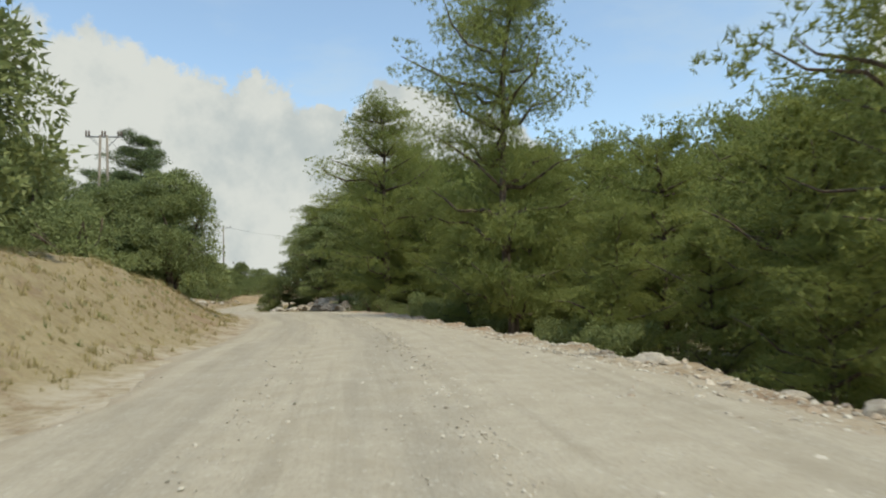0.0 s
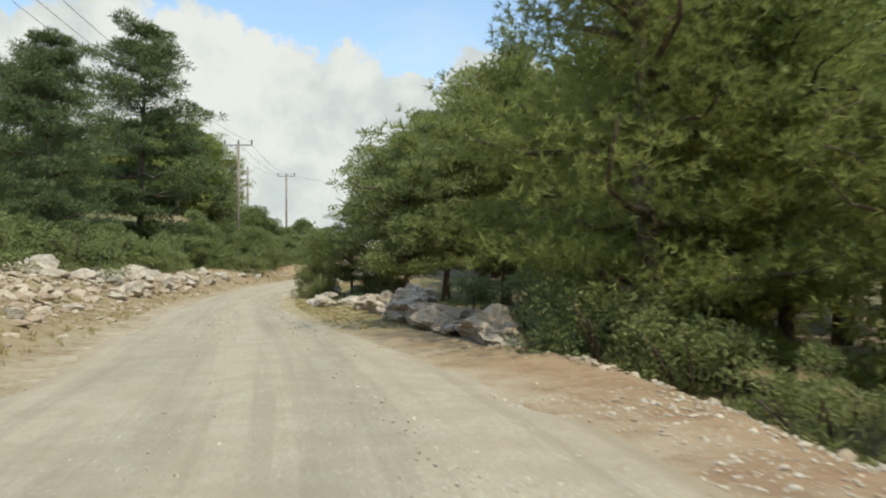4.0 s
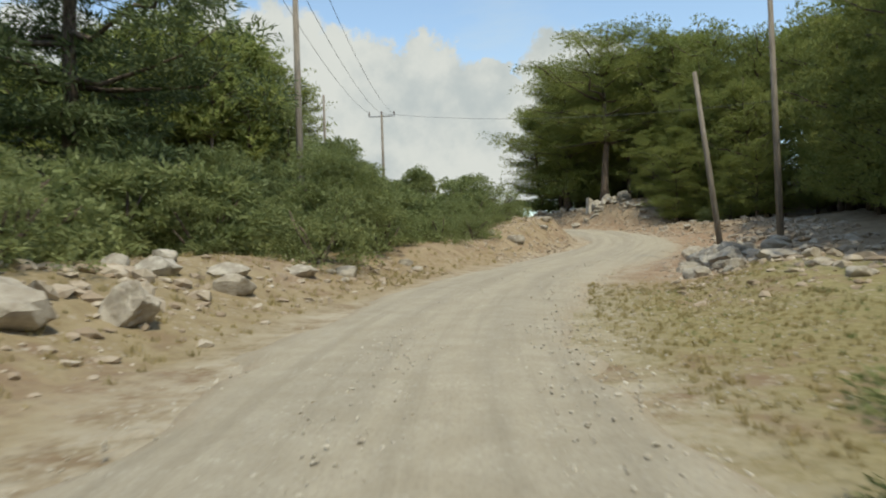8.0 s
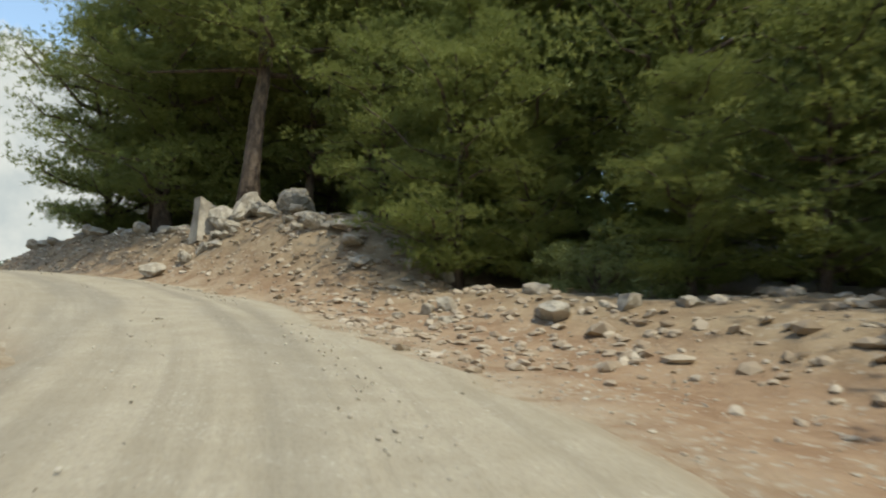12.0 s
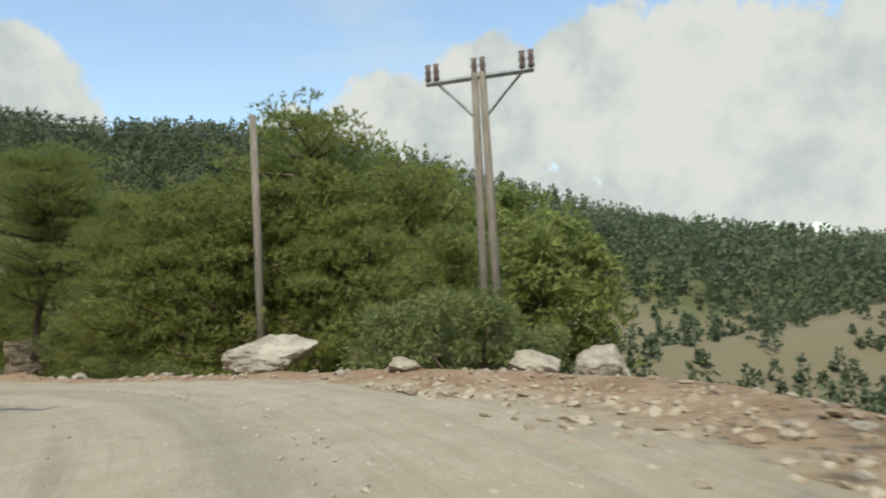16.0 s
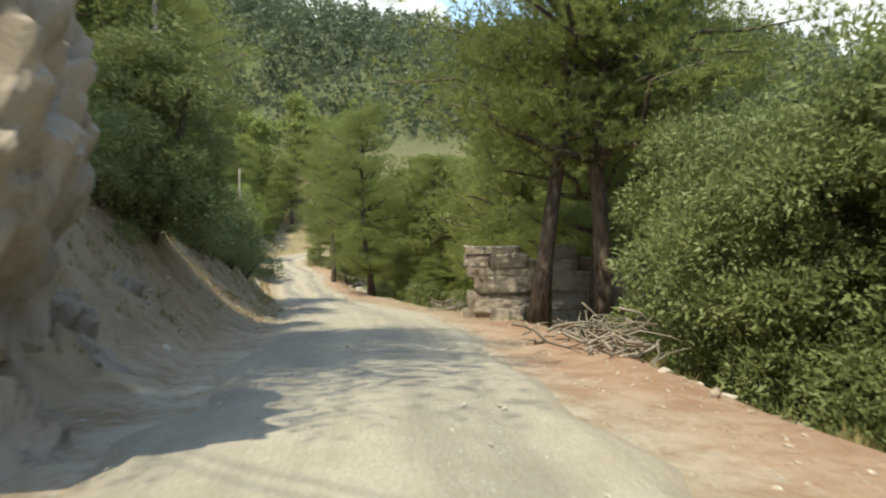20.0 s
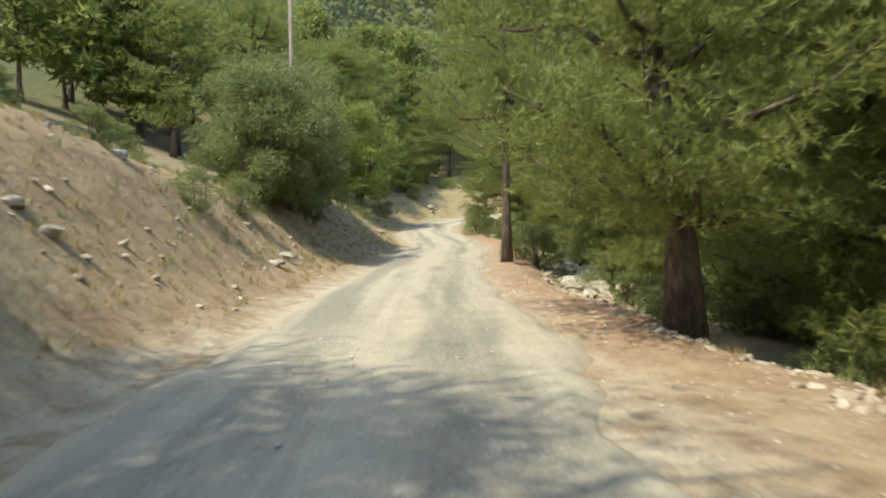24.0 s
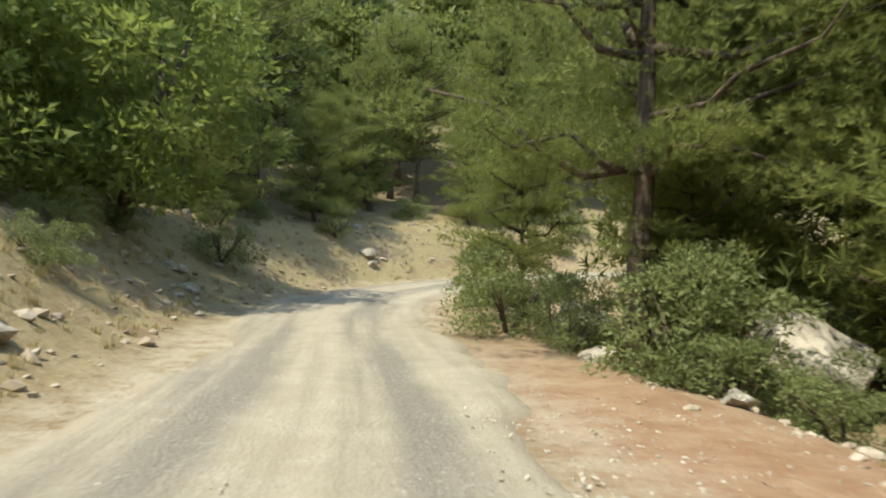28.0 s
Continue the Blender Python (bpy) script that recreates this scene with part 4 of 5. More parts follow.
def far_forest():
    """The wooded hills: thousands of trees, each a ragged cone of leaf clumps, as one mesh."""
    rng = np.random.default_rng(77)
    places = []
    for x0, x1, y0, y1, count in ((-400, -60, 190, 420, 3400), (-330, -156, 20, 240, 5200), (28, 190, -20, 260, 1500), (-150, 28, 190, 300, 700), (-150, -20, -40, 90, 900)):
        places.append(np.column_stack([rng.uniform(x0, x1, count), rng.uniform(y0, y1, count)]))
    p = np.vstack(places)
    _, _, _, off = lie(p[:, 0], p[:, 1])
    bare = ((p[:, 0] + 68) / 46) ** 2 + ((p[:, 1] - 186) / 42) ** 2 < 1
    p = p[(off > 28) & ~bare]
    bush = np.column_stack([rng.uniform(-125, -22, 900), rng.uniform(138, 235, 900)])
    _, _, _, off = lie(bush[:, 0], bush[:, 1])
    bush = bush[off > 12]
    h = np.concatenate([rng.uniform(6, 11, len(p)), 0.8 + 2.6 * rng.uniform(0, 1, len(bush)) ** 2])
    p = np.vstack([p, bush])
    n, per = len(p), 48
    z = np.array([height(a, b) for a, b in p])
    f = rng.uniform(0.05, 1.0, (n, per))
    ang = rng.uniform(0, 6.283, (n, per))
    r = (1.02 - f) ** 0.7 * rng.uniform(0.5, 1.0, (n, per)) * (0.24 * h + 0.15)[:, None]
    c = np.stack([p[:, :1] + r * np.cos(ang), p[:, 1:] + r * np.sin(ang), z[:, None] + f * h[:, None]], -1).reshape(-1, 3)
    way = rng.normal(size=c.shape) + np.stack([np.cos(ang), np.sin(ang), 0 * ang + 0.3], -1).reshape(-1, 3)
    way /= np.linalg.norm(way, axis=1)[:, None]
    side = np.cross(way, rng.normal(size=c.shape))
    side /= np.linalg.norm(side, axis=1)[:, None]
    size = rng.uniform(0.45, 1.0, len(c))[:, None]
    size = size * np.repeat(np.clip(h / 7, 0.5, 1), per)[:, None]
    v = np.stack([c - side * size * 0.5, c + side * size * 0.5, c + way * size * 1.3], 1).reshape(-1, 3)
    me = mesh_from("far_forest", v, np.arange(len(v)).reshape(-1, 3), HAZEPINE, False)
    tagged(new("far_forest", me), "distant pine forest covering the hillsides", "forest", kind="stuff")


far_forest()


def pine_wood():
    """The rows of pines deeper in the woods, joined into one mesh."""
    source = []
    for k in range(4):
        trunk_me, crown_me = sorted((c.data for c in PINES[3][k].children), key=lambda me: me.name, reverse=True)
        arrays = []
        for me in (trunk_me, crown_me):
            v = np.empty(len(me.vertices) * 3)
            me.vertices.foreach_get("co", v)
            arrays.append((v.reshape(-1, 3), [tuple(q.vertices) for q in me.polygons]))
        source.append(arrays)
    verts, faces, slots, n = [], [], [], 0
    for x, y, z, wide, tall, turn, k in DEEP:
        c, s = math.cos(turn), math.sin(turn)
        for slot, (v, f) in enumerate(source[k]):
            w = np.column_stack([(v[:, 0] * c - v[:, 1] * s) * wide + x, (v[:, 0] * s + v[:, 1] * c) * wide + y, v[:, 2] * tall + z])
            verts.append(w)
            faces += [tuple(i + n for i in q) for q in f]
            slots += [slot] * len(f)
            n += len(w)
    me = mesh_from("pine_wood", np.vstack(verts), faces, [BARK, PINE], False, slots)
    tagged(new("pine_wood", me), "deeper rows of pines in the roadside woods", "forest", kind="stuff")


pine_wood()

# ---------------------------------------------------------------- rocks
def crack(q):
    near = noise.voronoi(q)[0]
    return min((near[1] - near[0]) * 3.0, 1.0)


def rock_mesh(seed, flat=0.75, cuts=11, fine=3, mat=None, rough=1.0):
    rng = np.random.default_rng(seed)
    bm = bmesh.new()
    bmesh.ops.create_icosphere(bm, subdivisions=fine, radius=1.0)
    v = np.array([p.co[:] for p in bm.verts])
    for _ in range(cuts):
        d = rng.normal(size=3)
        d /= np.linalg.norm(d)
        lim = rng.uniform(0.45, 0.8)
        over = np.maximum(v @ d - lim, 0)
        v -= over[:, None] * d * 0.92
    off = Vector((seed * 3.1, seed * 1.7, 0))
    for p, q in zip(bm.verts, v):
        q = Vector(q)
        p.co = q * (1 + ((0.09 * crack(q * 1.6 + off) + 0.03 * crack(q * 4.0 + off) - 0.12) if rough > 1.2 else 0) + 0.17 * noise.noise(q * 1.7 + off) - rough * 0.1 * abs(noise.noise(q * 2.6 + off)) + rough * 0.08 * noise.noise(q * 4.5 + off) + (rough * 0.05 * noise.noise(q * 10 + off) + 0.025 * noise.noise(q * 22 + off) if fine > 3 else 0))
        p.co.z *= flat
    me = bpy.data.meshes.new("rock")
    bm.to_mesh(me)
    bm.free()
    me.materials.append(mat or ROCK)
    me.polygons.foreach_set("use_smooth", [True] * len(me.polygons))
    me.set_sharp_from_angle(angle=radians(28))
    return me


FINE = [rock_mesh(k + 31, f, 13, 5) for k, f in enumerate((0.7, 0.8, 0.6, 0.9))]
CLIFF = [rock_mesh(k + 41, f, 13, 6, DARKROCK, 1.8) for k, f in enumerate((0.95, 0.9, 0.8))]
ROCKS = [rock_mesh(k + 1, f) for k, f in enumerate((0.7, 0.8, 0.6, 0.9, 0.75, 0.65))]


def rock(x, y, sx, sy, sz, turn=0.0, sink=0.35, label="pale grey limestone rock on the verge", pick=None, group="roadside rocks", tip=0.0, stock=None, z=None):
    stock = stock or (FINE if pick is not None else ROCKS)
    me = stock[spot.randrange(len(stock)) if pick is None else pick % len(stock)]
    kind_of = "boulder" if sx > 0.95 else "rock"
    ob = new(kind_of, me)
    ob.matrix_basis = Matrix.Translation((x, y, (height(x, y) if z is None else z) + sz * (1 - 2 * sink) * 0.5)) @ pose(0, 0, 0, tip, 0, turn) @ Matrix.Diagonal((sx / 2, sy / 2, sz / 1.4, 1))
    return tagged(ob, label, kind_of, "roadside " + kind_of + "s" if group == "roadside rocks" else group)


def scatter_rocks(t0, t1, u0, u1, count, s0, s1, seed, label):
    rnd = random.Random(seed)
    for _ in range(count):
        x, y = beside(rnd.uniform(t0, t1), rnd.uniform(u0, u1))
        s = s0 + (s1 - s0) * rnd.random() ** 2
        rock(x, y, s * rnd.uniform(0.8, 1.5), s, s * rnd.uniform(0.5, 0.85), rnd.uniform(0, 360), 0.42, label)


scatter_rocks(5.4, 9.4, -8.5, -4.4, 24, 0.35, 1.3, 21, "weathered white limestone outcrop among dry grass")
scatter_rocks(9.0, 10.4, -7.5, -4.0, 12, 0.3, 1.0, 211, "white stone in the broken bank")
scatter_rocks(9.3, 10.8, 3.7, 6.2, 26, 0.35, 1.0, 22, "pale boulder in a pushed-up rock heap")
scatter_rocks(10.8, 13.2, 5.6, 9, 14, 0.25, 0.6, 23, "broken limestone lump at the foot of the wood")
scatter_rocks(12.9, 14.6, 3.0, 6.2, 36, 0.18, 0.7, 24, "limestone lump set in the cut bank")
scatter_rocks(14.4, 15.8, 4.0, 6.5, 18, 0.3, 0.8, 241, "limestone lump set in the cut bank")
scatter_rocks(0.5, 5.2, 4.3, 5.2, 16, 0.16, 0.55, 25, "pale stone along the road edge")
scatter_rocks(17.4, 19.5, 3.3, 4.4, 16, 0.18, 0.7, 26, "pale stone along the road edge")
scatter_rocks(17.5, 20.0, -7.0, -3.8, 18, 0.2, 0.7, 27, "grey ledge rock in the cut bank")
scatter_rocks(22.4, 28.5, 3.9, 5.6, 18, 0.18, 0.6, 28, "pale stone along the road edge")
scatter_rocks(24.2, 28.2, -6.5, -3.4, 26, 0.14, 0.45, 281, "grey stone in the earth bank")
rock(-44.3, 130.0, 2.7, 1.5, 1.3, 25, 0.25, "large flat-topped white boulder at the bend", 2, z=2.9)
rock(-47.4, 130.4, 0.8, 0.7, 0.6, 0, 0.3, "white stone beside the large boulder", 3)
rock(-39.6, 130.1, 0.9, 0.8, 0.5, 30, 0.3, "white boulder on the outer verge", 0, z=3.15)
rock(-37.4, 131.1, 1.3, 1.0, 0.75, 0, 0.3, "white boulder on the outer verge", 0, z=3.1)
rock(-36.7, 132.0, 1.1, 0.9, 0.7, 60, 0.3, "grey-white boulder on the outer verge", 3, z=3.0)
rock(-33.8, 132.0, 1.2, 0.7, 0.4, 30, 0.3, "low white slab on the outer verge", 2)
TANROCK = material("tan_limestone", rubble_paint, 0.95, 0.8, 5.0)
RIDGE = [rock_mesh(k + 61, f, 9, 5, TANROCK, 1.5) for k, f in enumerate((0.7, 0.6, 0.8))]
TAN = "weathered tan limestone ridge beside the road"
for k, (x, y, w, d, h, turn) in enumerate(((-6.0, 42.0, 2.6, 1.6, 1.1, 105), (-7.2, 44.4, 3.0, 1.8, 1.5, 112), (-8.6, 47.0, 2.8, 1.7, 1.4, 118), (-9.6, 49.6, 2.2, 1.5, 1.1, 110), (-5.2, 44.0, 1.6, 1.3, 0.9, 60), (-10.9, 52.0, 1.6, 1.2, 0.8, 120))):
    rock(x, y, w * 1.25, d, h, turn, 0.34, TAN, k, stock=RIDGE)
for k, (x, y, w, d, h, turn) in enumerate(((-13.6, 55.3, 2.0, 1.0, 0.55, 125), (-13.0, 54.2, 1.3, 1.0, 0.7, 140), (-12.1, 54.6, 1.5, 1.1, 0.6, 20), (-11.4, 56.0, 1.2, 0.9, 0.6, 80), (-12.6, 57.2, 1.0, 0.8, 0.5, 30), (-14.6, 60.3, 1.1, 0.8, 0.5, 60),
                                          (-13.6, 60.9, 1.2, 0.9, 0.5, 10), (-15.3, 62.3, 1.0, 0.8, 0.7, 100), (-14.4, 64.2, 1.4, 1.0, 0.8, 40), (-15.6, 64.6, 1.0, 0.7, 0.6, 75), (-14.2, 66.2, 1.2, 0.9, 0.7, 15), (-12.8, 62.6, 1.0, 0.9, 0.6, 90))):
    rock(x, y, w, d, h, turn, 0.3, "white limestone boulder in the grassy verge", k)
for k in range(30):
    x, y = beside(7.2 + 0.058 * k + 0.1 * math.sin(k * 2.1), -4.7 - 1.1 * ((k * 5) % 4) - 0.3 * math.sin(k * 1.7))
    rock(x, y, 1.0 + 0.3 * (k % 4), 0.8 + 0.2 * (k % 3), 0.5 + 0.13 * ((k * 3) % 5), (k * 61) % 180, 0.42, "weathered white limestone outcrop among dry grass", k)
for k in range(16):
    x, y = beside(26.15 + 0.075 * k, 4.5 + 0.6 * ((k * 7) % 5))
    rock(x, y, 0.6 + 0.25 * (k % 4), 0.5 + 0.2 * (k % 3), 0.4 + 0.12 * ((k * 3) % 4), (k * 67) % 180, 0.3, "white limestone outcrop below the verge", k)
rock(2.9, 9.6, 1.1, 0.9, 0.8, 20, 0.3, "pale pointed boulder at the road edge", 1, z=-1.3)
FACE = "high stained grey rock face beside the road"
rock(-66.7, 122.6, 4.4, 3.4, 3.2, 10, 0.3, FACE, 0, stock=CLIFF, z=2.3)
rock(-66.2, 122.3, 4.0, 3.0, 2.8, 130, 0.3, FACE, 1, stock=CLIFF, z=0.5)
rock(-70.0, 121.8, 4.4, 3.2, 3.6, 50, 0.3, FACE, 1, stock=CLIFF, z=0.6)
rock(-72.6, 122.0, 3.4, 2.4, 2.6, 80, 0.3, FACE, 0, stock=CLIFF, z=0.3)
for k in range(9):
    x, y = beside(18.55 + 0.09 * k, -4.1 - 0.5 * ((k * 5) % 3))
    rock(x, y, 0.9 + 0.2 * (k % 3), 0.7, 0.4 + 0.07 * (k % 3), k * 47, 0.35, "weathered ledge rock in the bank", k % 4)
for k in range(24):
    x, y = beside(13.75 + 0.095 * k, 4.0 + 0.7 * ((k * 7) % 3) / 3)
    rock(x, y, 0.65 + 0.2 * (k % 3), 0.6, 0.3 + 0.06 * (k % 4), (k * 53) % 40 + 100, 0.15, "flat limestone ledge along the top of the bank", k % 4)
scatter_rocks(11.4, 13.2, -6.2, -3.7, 12, 0.3, 0.9, 212, "white stone in the broken bank")
for t, u, s in ((10.7, 4.7, 1.3), (10.9, 5.3, 1.0), (11.05, 4.9, 0.8), (11.2, 5.4, 0.9), (10.55, 5.2, 1.0), (10.35, 4.4, 0.9), (10.85, 4.1, 1.0), (10.5, 4.2, 0.7), (11.3, 4.7, 0.7), (10.2, 5.0, 1.1)):
    rock(*beside(t, u), s * 1.2, s * 0.9, s * 0.75, t * 900, 0.3, "large pale boulder at the end of the rock heap", int(t * 20) % 4)
def hewn_block(x, y, z, w, d, h, turn, tip):
    bm = bmesh.new()
    bmesh.ops.create_cube(bm, size=1.0)
    bmesh.ops.subdivide_edges(bm, edges=bm.edges[:], cuts=9, use_grid_fill=True)
    for v in bm.verts:
        c = v.co.copy()
        narrow = 1.0 - 0.35 * (c.z + 0.5)
        q = Vector((c.x * w * narrow, c.y * d * (1 - 0.2 * (c.z + 0.5)), c.z * h + (-0.3 * c.x * h if c.z > 0.45 else 0)))
        v.co = q + 0.03 * noise.noise_vector(q * 2.3) + 0.022 * noise.noise_vector(q * 11)
    me = bpy.data.meshes.new("rock")
    bm.to_mesh(me)
    bm.free()
    me.materials.append(ROCK)
    me.polygons.foreach_set("use_smooth", [True] * len(me.polygons))
    me.set_sharp_from_angle(angle=radians(32))
    ob = new("rock", me)
    ob.matrix_basis = Matrix.Translation((x, y, z + h / 2)) @ pose(0, 0, 0, tip, 0, turn)
    return tagged(ob, "upright leaning limestone block on the bank", "rock", "roadside rocks")


hewn_block(-20.2, 117.5, 4.4, 0.92, 0.6, 1.2, 30, -8)
rock(-19.72, 117.12, 0.95, 0.7, 0.95, 40, 0.2, "limestone block on the bank", 1, z=4.85)
rock(-19.05, 116.85, 1.3, 1.0, 1.1, 70, 0.2, "rounded limestone boulder on the bank", 0, z=5.12)
for k, (x, y, w) in enumerate(((-19.56, 116.06, 0.38), (-19.38, 116.34, 0.5), (-19.74, 115.83, 0.34), (-19.35, 115.95, 0.3), (-19.75, 116.32, 0.36), (-19.98, 116.18, 0.3),
                               (-20.2, 116.29, 0.26), (-19.63, 116.53, 0.55), (-19.2, 116.62, 0.42), (-19.45, 116.6, 0.3), (-19.62, 116.2, 0.24), (-19.9, 116.5, 0.3))):
    rock(x, y, w * 1.2, w, w * 0.75, k * 71, 0.3, "pale limestone lump in the broken bank", k)
rock(-17.6, 116.6, 1.3, 1.1, 0.9, 20, 0.2, "rounded limestone boulder on the bank", 3)
rock(-18.4, 117.8, 1.1, 0.8, 0.8, 50, 0.2, "limestone block on the bank", 2)
rock(-17.4, 118.2, 1.0, 0.8, 0.7, 10, 0.2, "limestone block on the bank", 1)
rock(-21.4, 116.4, 0.95, 0.7, 0.6, 40, 0.3, "sunlit limestone boulder in the cut bank", 1)
rock(-20.6, 116.3, 0.5, 0.5, 0.4, 80, 0.3, "limestone boulder in the cut bank", 3)
rock(-20.15, 116.1, 0.45, 0.4, 0.5, 30, 0.3, "limestone boulder in the cut bank", 0)
rock(-140.7, 133.6, 2.5, 1.9, 2.1, 10, 0.25, "large shaded grey boulder among shrubs", 0)
rock(-144.7, 131.5, 1.5, 1.2, 1.3, 10, 0.25, "pale boulder under the trees", 4)
rock(-141.4, 130.9, 0.6, 0.5, 0.4, 40, 0.3, "pale stone along the road edge", 2)
rock(-138.6, 131.6, 0.45, 0.4, 0.3, 70, 0.3, "pale stone along the road edge", 0)
rock(-83.5, 131.75, 0.9, 0.8, 0.7, 30, 0.3, "white limestone boulder on the outer verge", 0)
scatter_rocks(29.0, 31.5, -7.5, -3.6, 12, 0.3, 0.9, 29, "white stone on the bank beyond the bend")

# ---------------------------------------------------------------- poles
def wooden_pole(name, x, y, h, r, label, lean=0.0, turn=0.0, arm=0.0, z=None):
    root = new(name)
    v, f = tube([(0, 0, -0.4), (0, 0, h * 0.5), (0, 0, h)], [r, r * 0.85, r * 0.7], 10)
    part("shaft", mesh_from("shaft", v, f, POLE), root)
    if arm:
        bv, bf = tube([(-arm / 2, 0, h - 0.15), (0, 0, h - 0.15), (arm / 2, 0, h - 0.15)], [0.06, 0.06, 0.06], 4)
        part("crossarm", mesh_from("crossarm", bv, bf, STEEL, False), root)
        for a in (-arm / 2 + 0.06, 0, arm / 2 - 0.06):
            iv, jf = tube([(a, 0, h - 0.1), (a, 0, h + 0.05), (a, 0, h + 0.12), (a, 0, h + 0.2), (a, 0, h + 0.3)], [0.03, 0.08, 0.05, 0.08, 0.04], 8)
            part("insulator", mesh_from("insulator", iv, jf, CERAMIC), root, "brown ceramic insulator")
    root.matrix_basis = Matrix.Translation((x, y, height(x, y) if z is None else z)) @ pose(0, 0, 0, lean, lean * 0.5, turn)
    return tagged(root, label, "utility pole", "power line poles")


TALL = "tall wooden power pole with a steel crossarm"
BARE = "bare wooden pole standing among rocks"
wooden_pole("utility_pole", -30.2, 85.3, 10.5, 0.15, TALL, 0, 10, 2.4)
wooden_pole("utility_pole", -38.6, 119.7, 10.5, 0.15, TALL, 0, 10, 2.4)
wooden_pole("utility_pole", -40.5, 111.2, 9.2, 0.13, "bare wooden pole on the scrub hillside")
wooden_pole("utility_pole", -14.95, 85.8, 6.5, 0.11, "leaning " + BARE, -5, 60)
wooden_pole("utility_pole", -13.4, 84.4, 8.3, 0.11, "upright " + BARE)
wooden_pole("utility_pole", -83.0, 121.8, 8.0, 0.09, "thin grey pole in the woods")
wooden_pole("utility_pole", -62.8, 119.3, 8.0, 0.09, "thin grey pole in the woods")
wooden_pole("utility_pole", -121.5, 122.4, 8.0, 0.09, "thin grey pole in the woods")
wooden_pole("utility_pole", -50.5, 132.9, 10.0, 0.16, "wooden pole behind the large white boulder")

# ---------------------------------------------------------------- the twin power pole at the bend, and the wires
def twin_pole(x, y, h, turn, apart=0.12):
    root = new("power_pylon")
    for a in (-apart, apart):
        v, f = tube([(a * 1.6, 0, -0.5), (a, 0, h * 0.5), (a * 0.7, 0, h)], [0.105, 0.09, 0.075], 10)
        part("shaft", mesh_from("shaft", v, f, POLE), root)
    v, f = tube([(-1.15, 0, h - 0.1), (0, 0, h - 0.1), (1.15, 0, h - 0.1)], [0.06, 0.06, 0.06], 4)
    part("crossarm", mesh_from("crossarm", v, f, STEEL, False), root)
    for a in (-1, 1):
        v, f = tube([(a * 0.1, 0.02, h - 0.95), (a * 0.5, 0.02, h - 0.52), (a * 0.9, 0.02, h - 0.12)], [0.03, 0.03, 0.03], 4)
        part("brace", mesh_from("brace", v, f, STEEL, False), root)
    for a in (-1.1, -0.92, -0.09, 0.09, 0.92, 1.1):
        v, f = tube([(a, 0, h - 0.1), (a, 0, h), (a, 0, h + 0.06), (a, 0, h + 0.14), (a, 0, h + 0.2), (a, 0, h + 0.3)], [0.03, 0.075, 0.05, 0.075, 0.05, 0.065], 8)
        part("insulator", mesh_from("insulator", v, f, CERAMIC), root, "brown ceramic insulator")
    root.matrix_basis = Matrix.Translation((x, y, height(x, y))) @ pose(0, 0, 0, 0, 0, turn)
    return tagged(root, "twin-shaft wooden power pole with braced crossarm", "utility pole", "power line poles")


TWIN = (-39.8, 132.6)
TWIN_H = 9.0 - height(*TWIN)
twin_pole(*TWIN, TWIN_H, 30)
twin_pole(-22.5, 45.0, 10.5, 10, 0.3)


def wire(a, b, sag):
    q = np.linspace(0, 1, 17)[:, None]
    pts = np.array(a) * (1 - q) + np.array(b) * q
    pts[:, 2] -= sag * 4 * q[:, 0] * (1 - q[:, 0])
    v, f = tube(pts, [0.012] * 17, 5)
    tagged(new("power_wire", mesh_from("power_wire", v, f, WIRE)), "thin sagging overhead power wire", "wire", "power wires")


def top(x, y, h):
    return (x, y, height(x, y) + h)


P0, P1, P2, P3 = top(-22.5, 45.0, 10.6), top(-30.2, 85.3, 10.6), top(-38.6, 119.7, 10.6), (TWIN[0], TWIN[1], 9.2)
for side in (-1.0, 0.0, 1.0):
    wire((P0[0] + side, P0[1], P0[2]), (P1[0] + side, P1[1], P1[2]), 0.9)
    wire((P1[0] + side, P1[1], P1[2]), (P2[0] + side, P2[1], P2[2]), 0.8)
P4 = top(-50.5, 132.9, 9.7)
P5 = top(-62.8, 119.3, 7.8)
wire(P4, P5, 0.3)
wire((P4[0], P4[1], P4[2] - 0.35), (P5[0], P5[1], P5[2] - 0.35), 0.3)
wire((P2[0], P2[1], P2[2]), (-8.0, 103.0, 9.5), 0.8)

# ---------------------------------------------------------------- the old dry-stone blocks by the road
def block_mesh(seed, w, d, h):
    bm = bmesh.new()
    bmesh.ops.create_cube(bm, size=1.0)
    bmesh.ops.subdivide_edges(bm, edges=bm.edges[:], cuts=7, use_grid_fill=True)
    off = Vector((seed * 2.3, seed * 5.1, seed))
    for v in bm.verts:
        q = Vector((v.co.x * w, v.co.y * d, v.co.z * h))
        corner = (abs(v.co.x) + abs(v.co.y) + abs(v.co.z)) / 1.5
        q *= 1 - 0.07 * max(corner - 0.62, 0)
        q += 0.07 * min(h, 0.6) * noise.noise_vector(q * 2.2 + off) * 1.4 + 0.045 * noise.noise_vector(q * 6 + off) + 0.03 * noise.noise_vector(q * 14 + off)
        v.co = q
    me = bpy.data.meshes.new("stone_block")
    bm.to_mesh(me)
    bm.free()
    me.materials.append(DARKROCK)
    me.polygons.foreach_set("use_smooth", [True] * len(me.polygons))
    return me


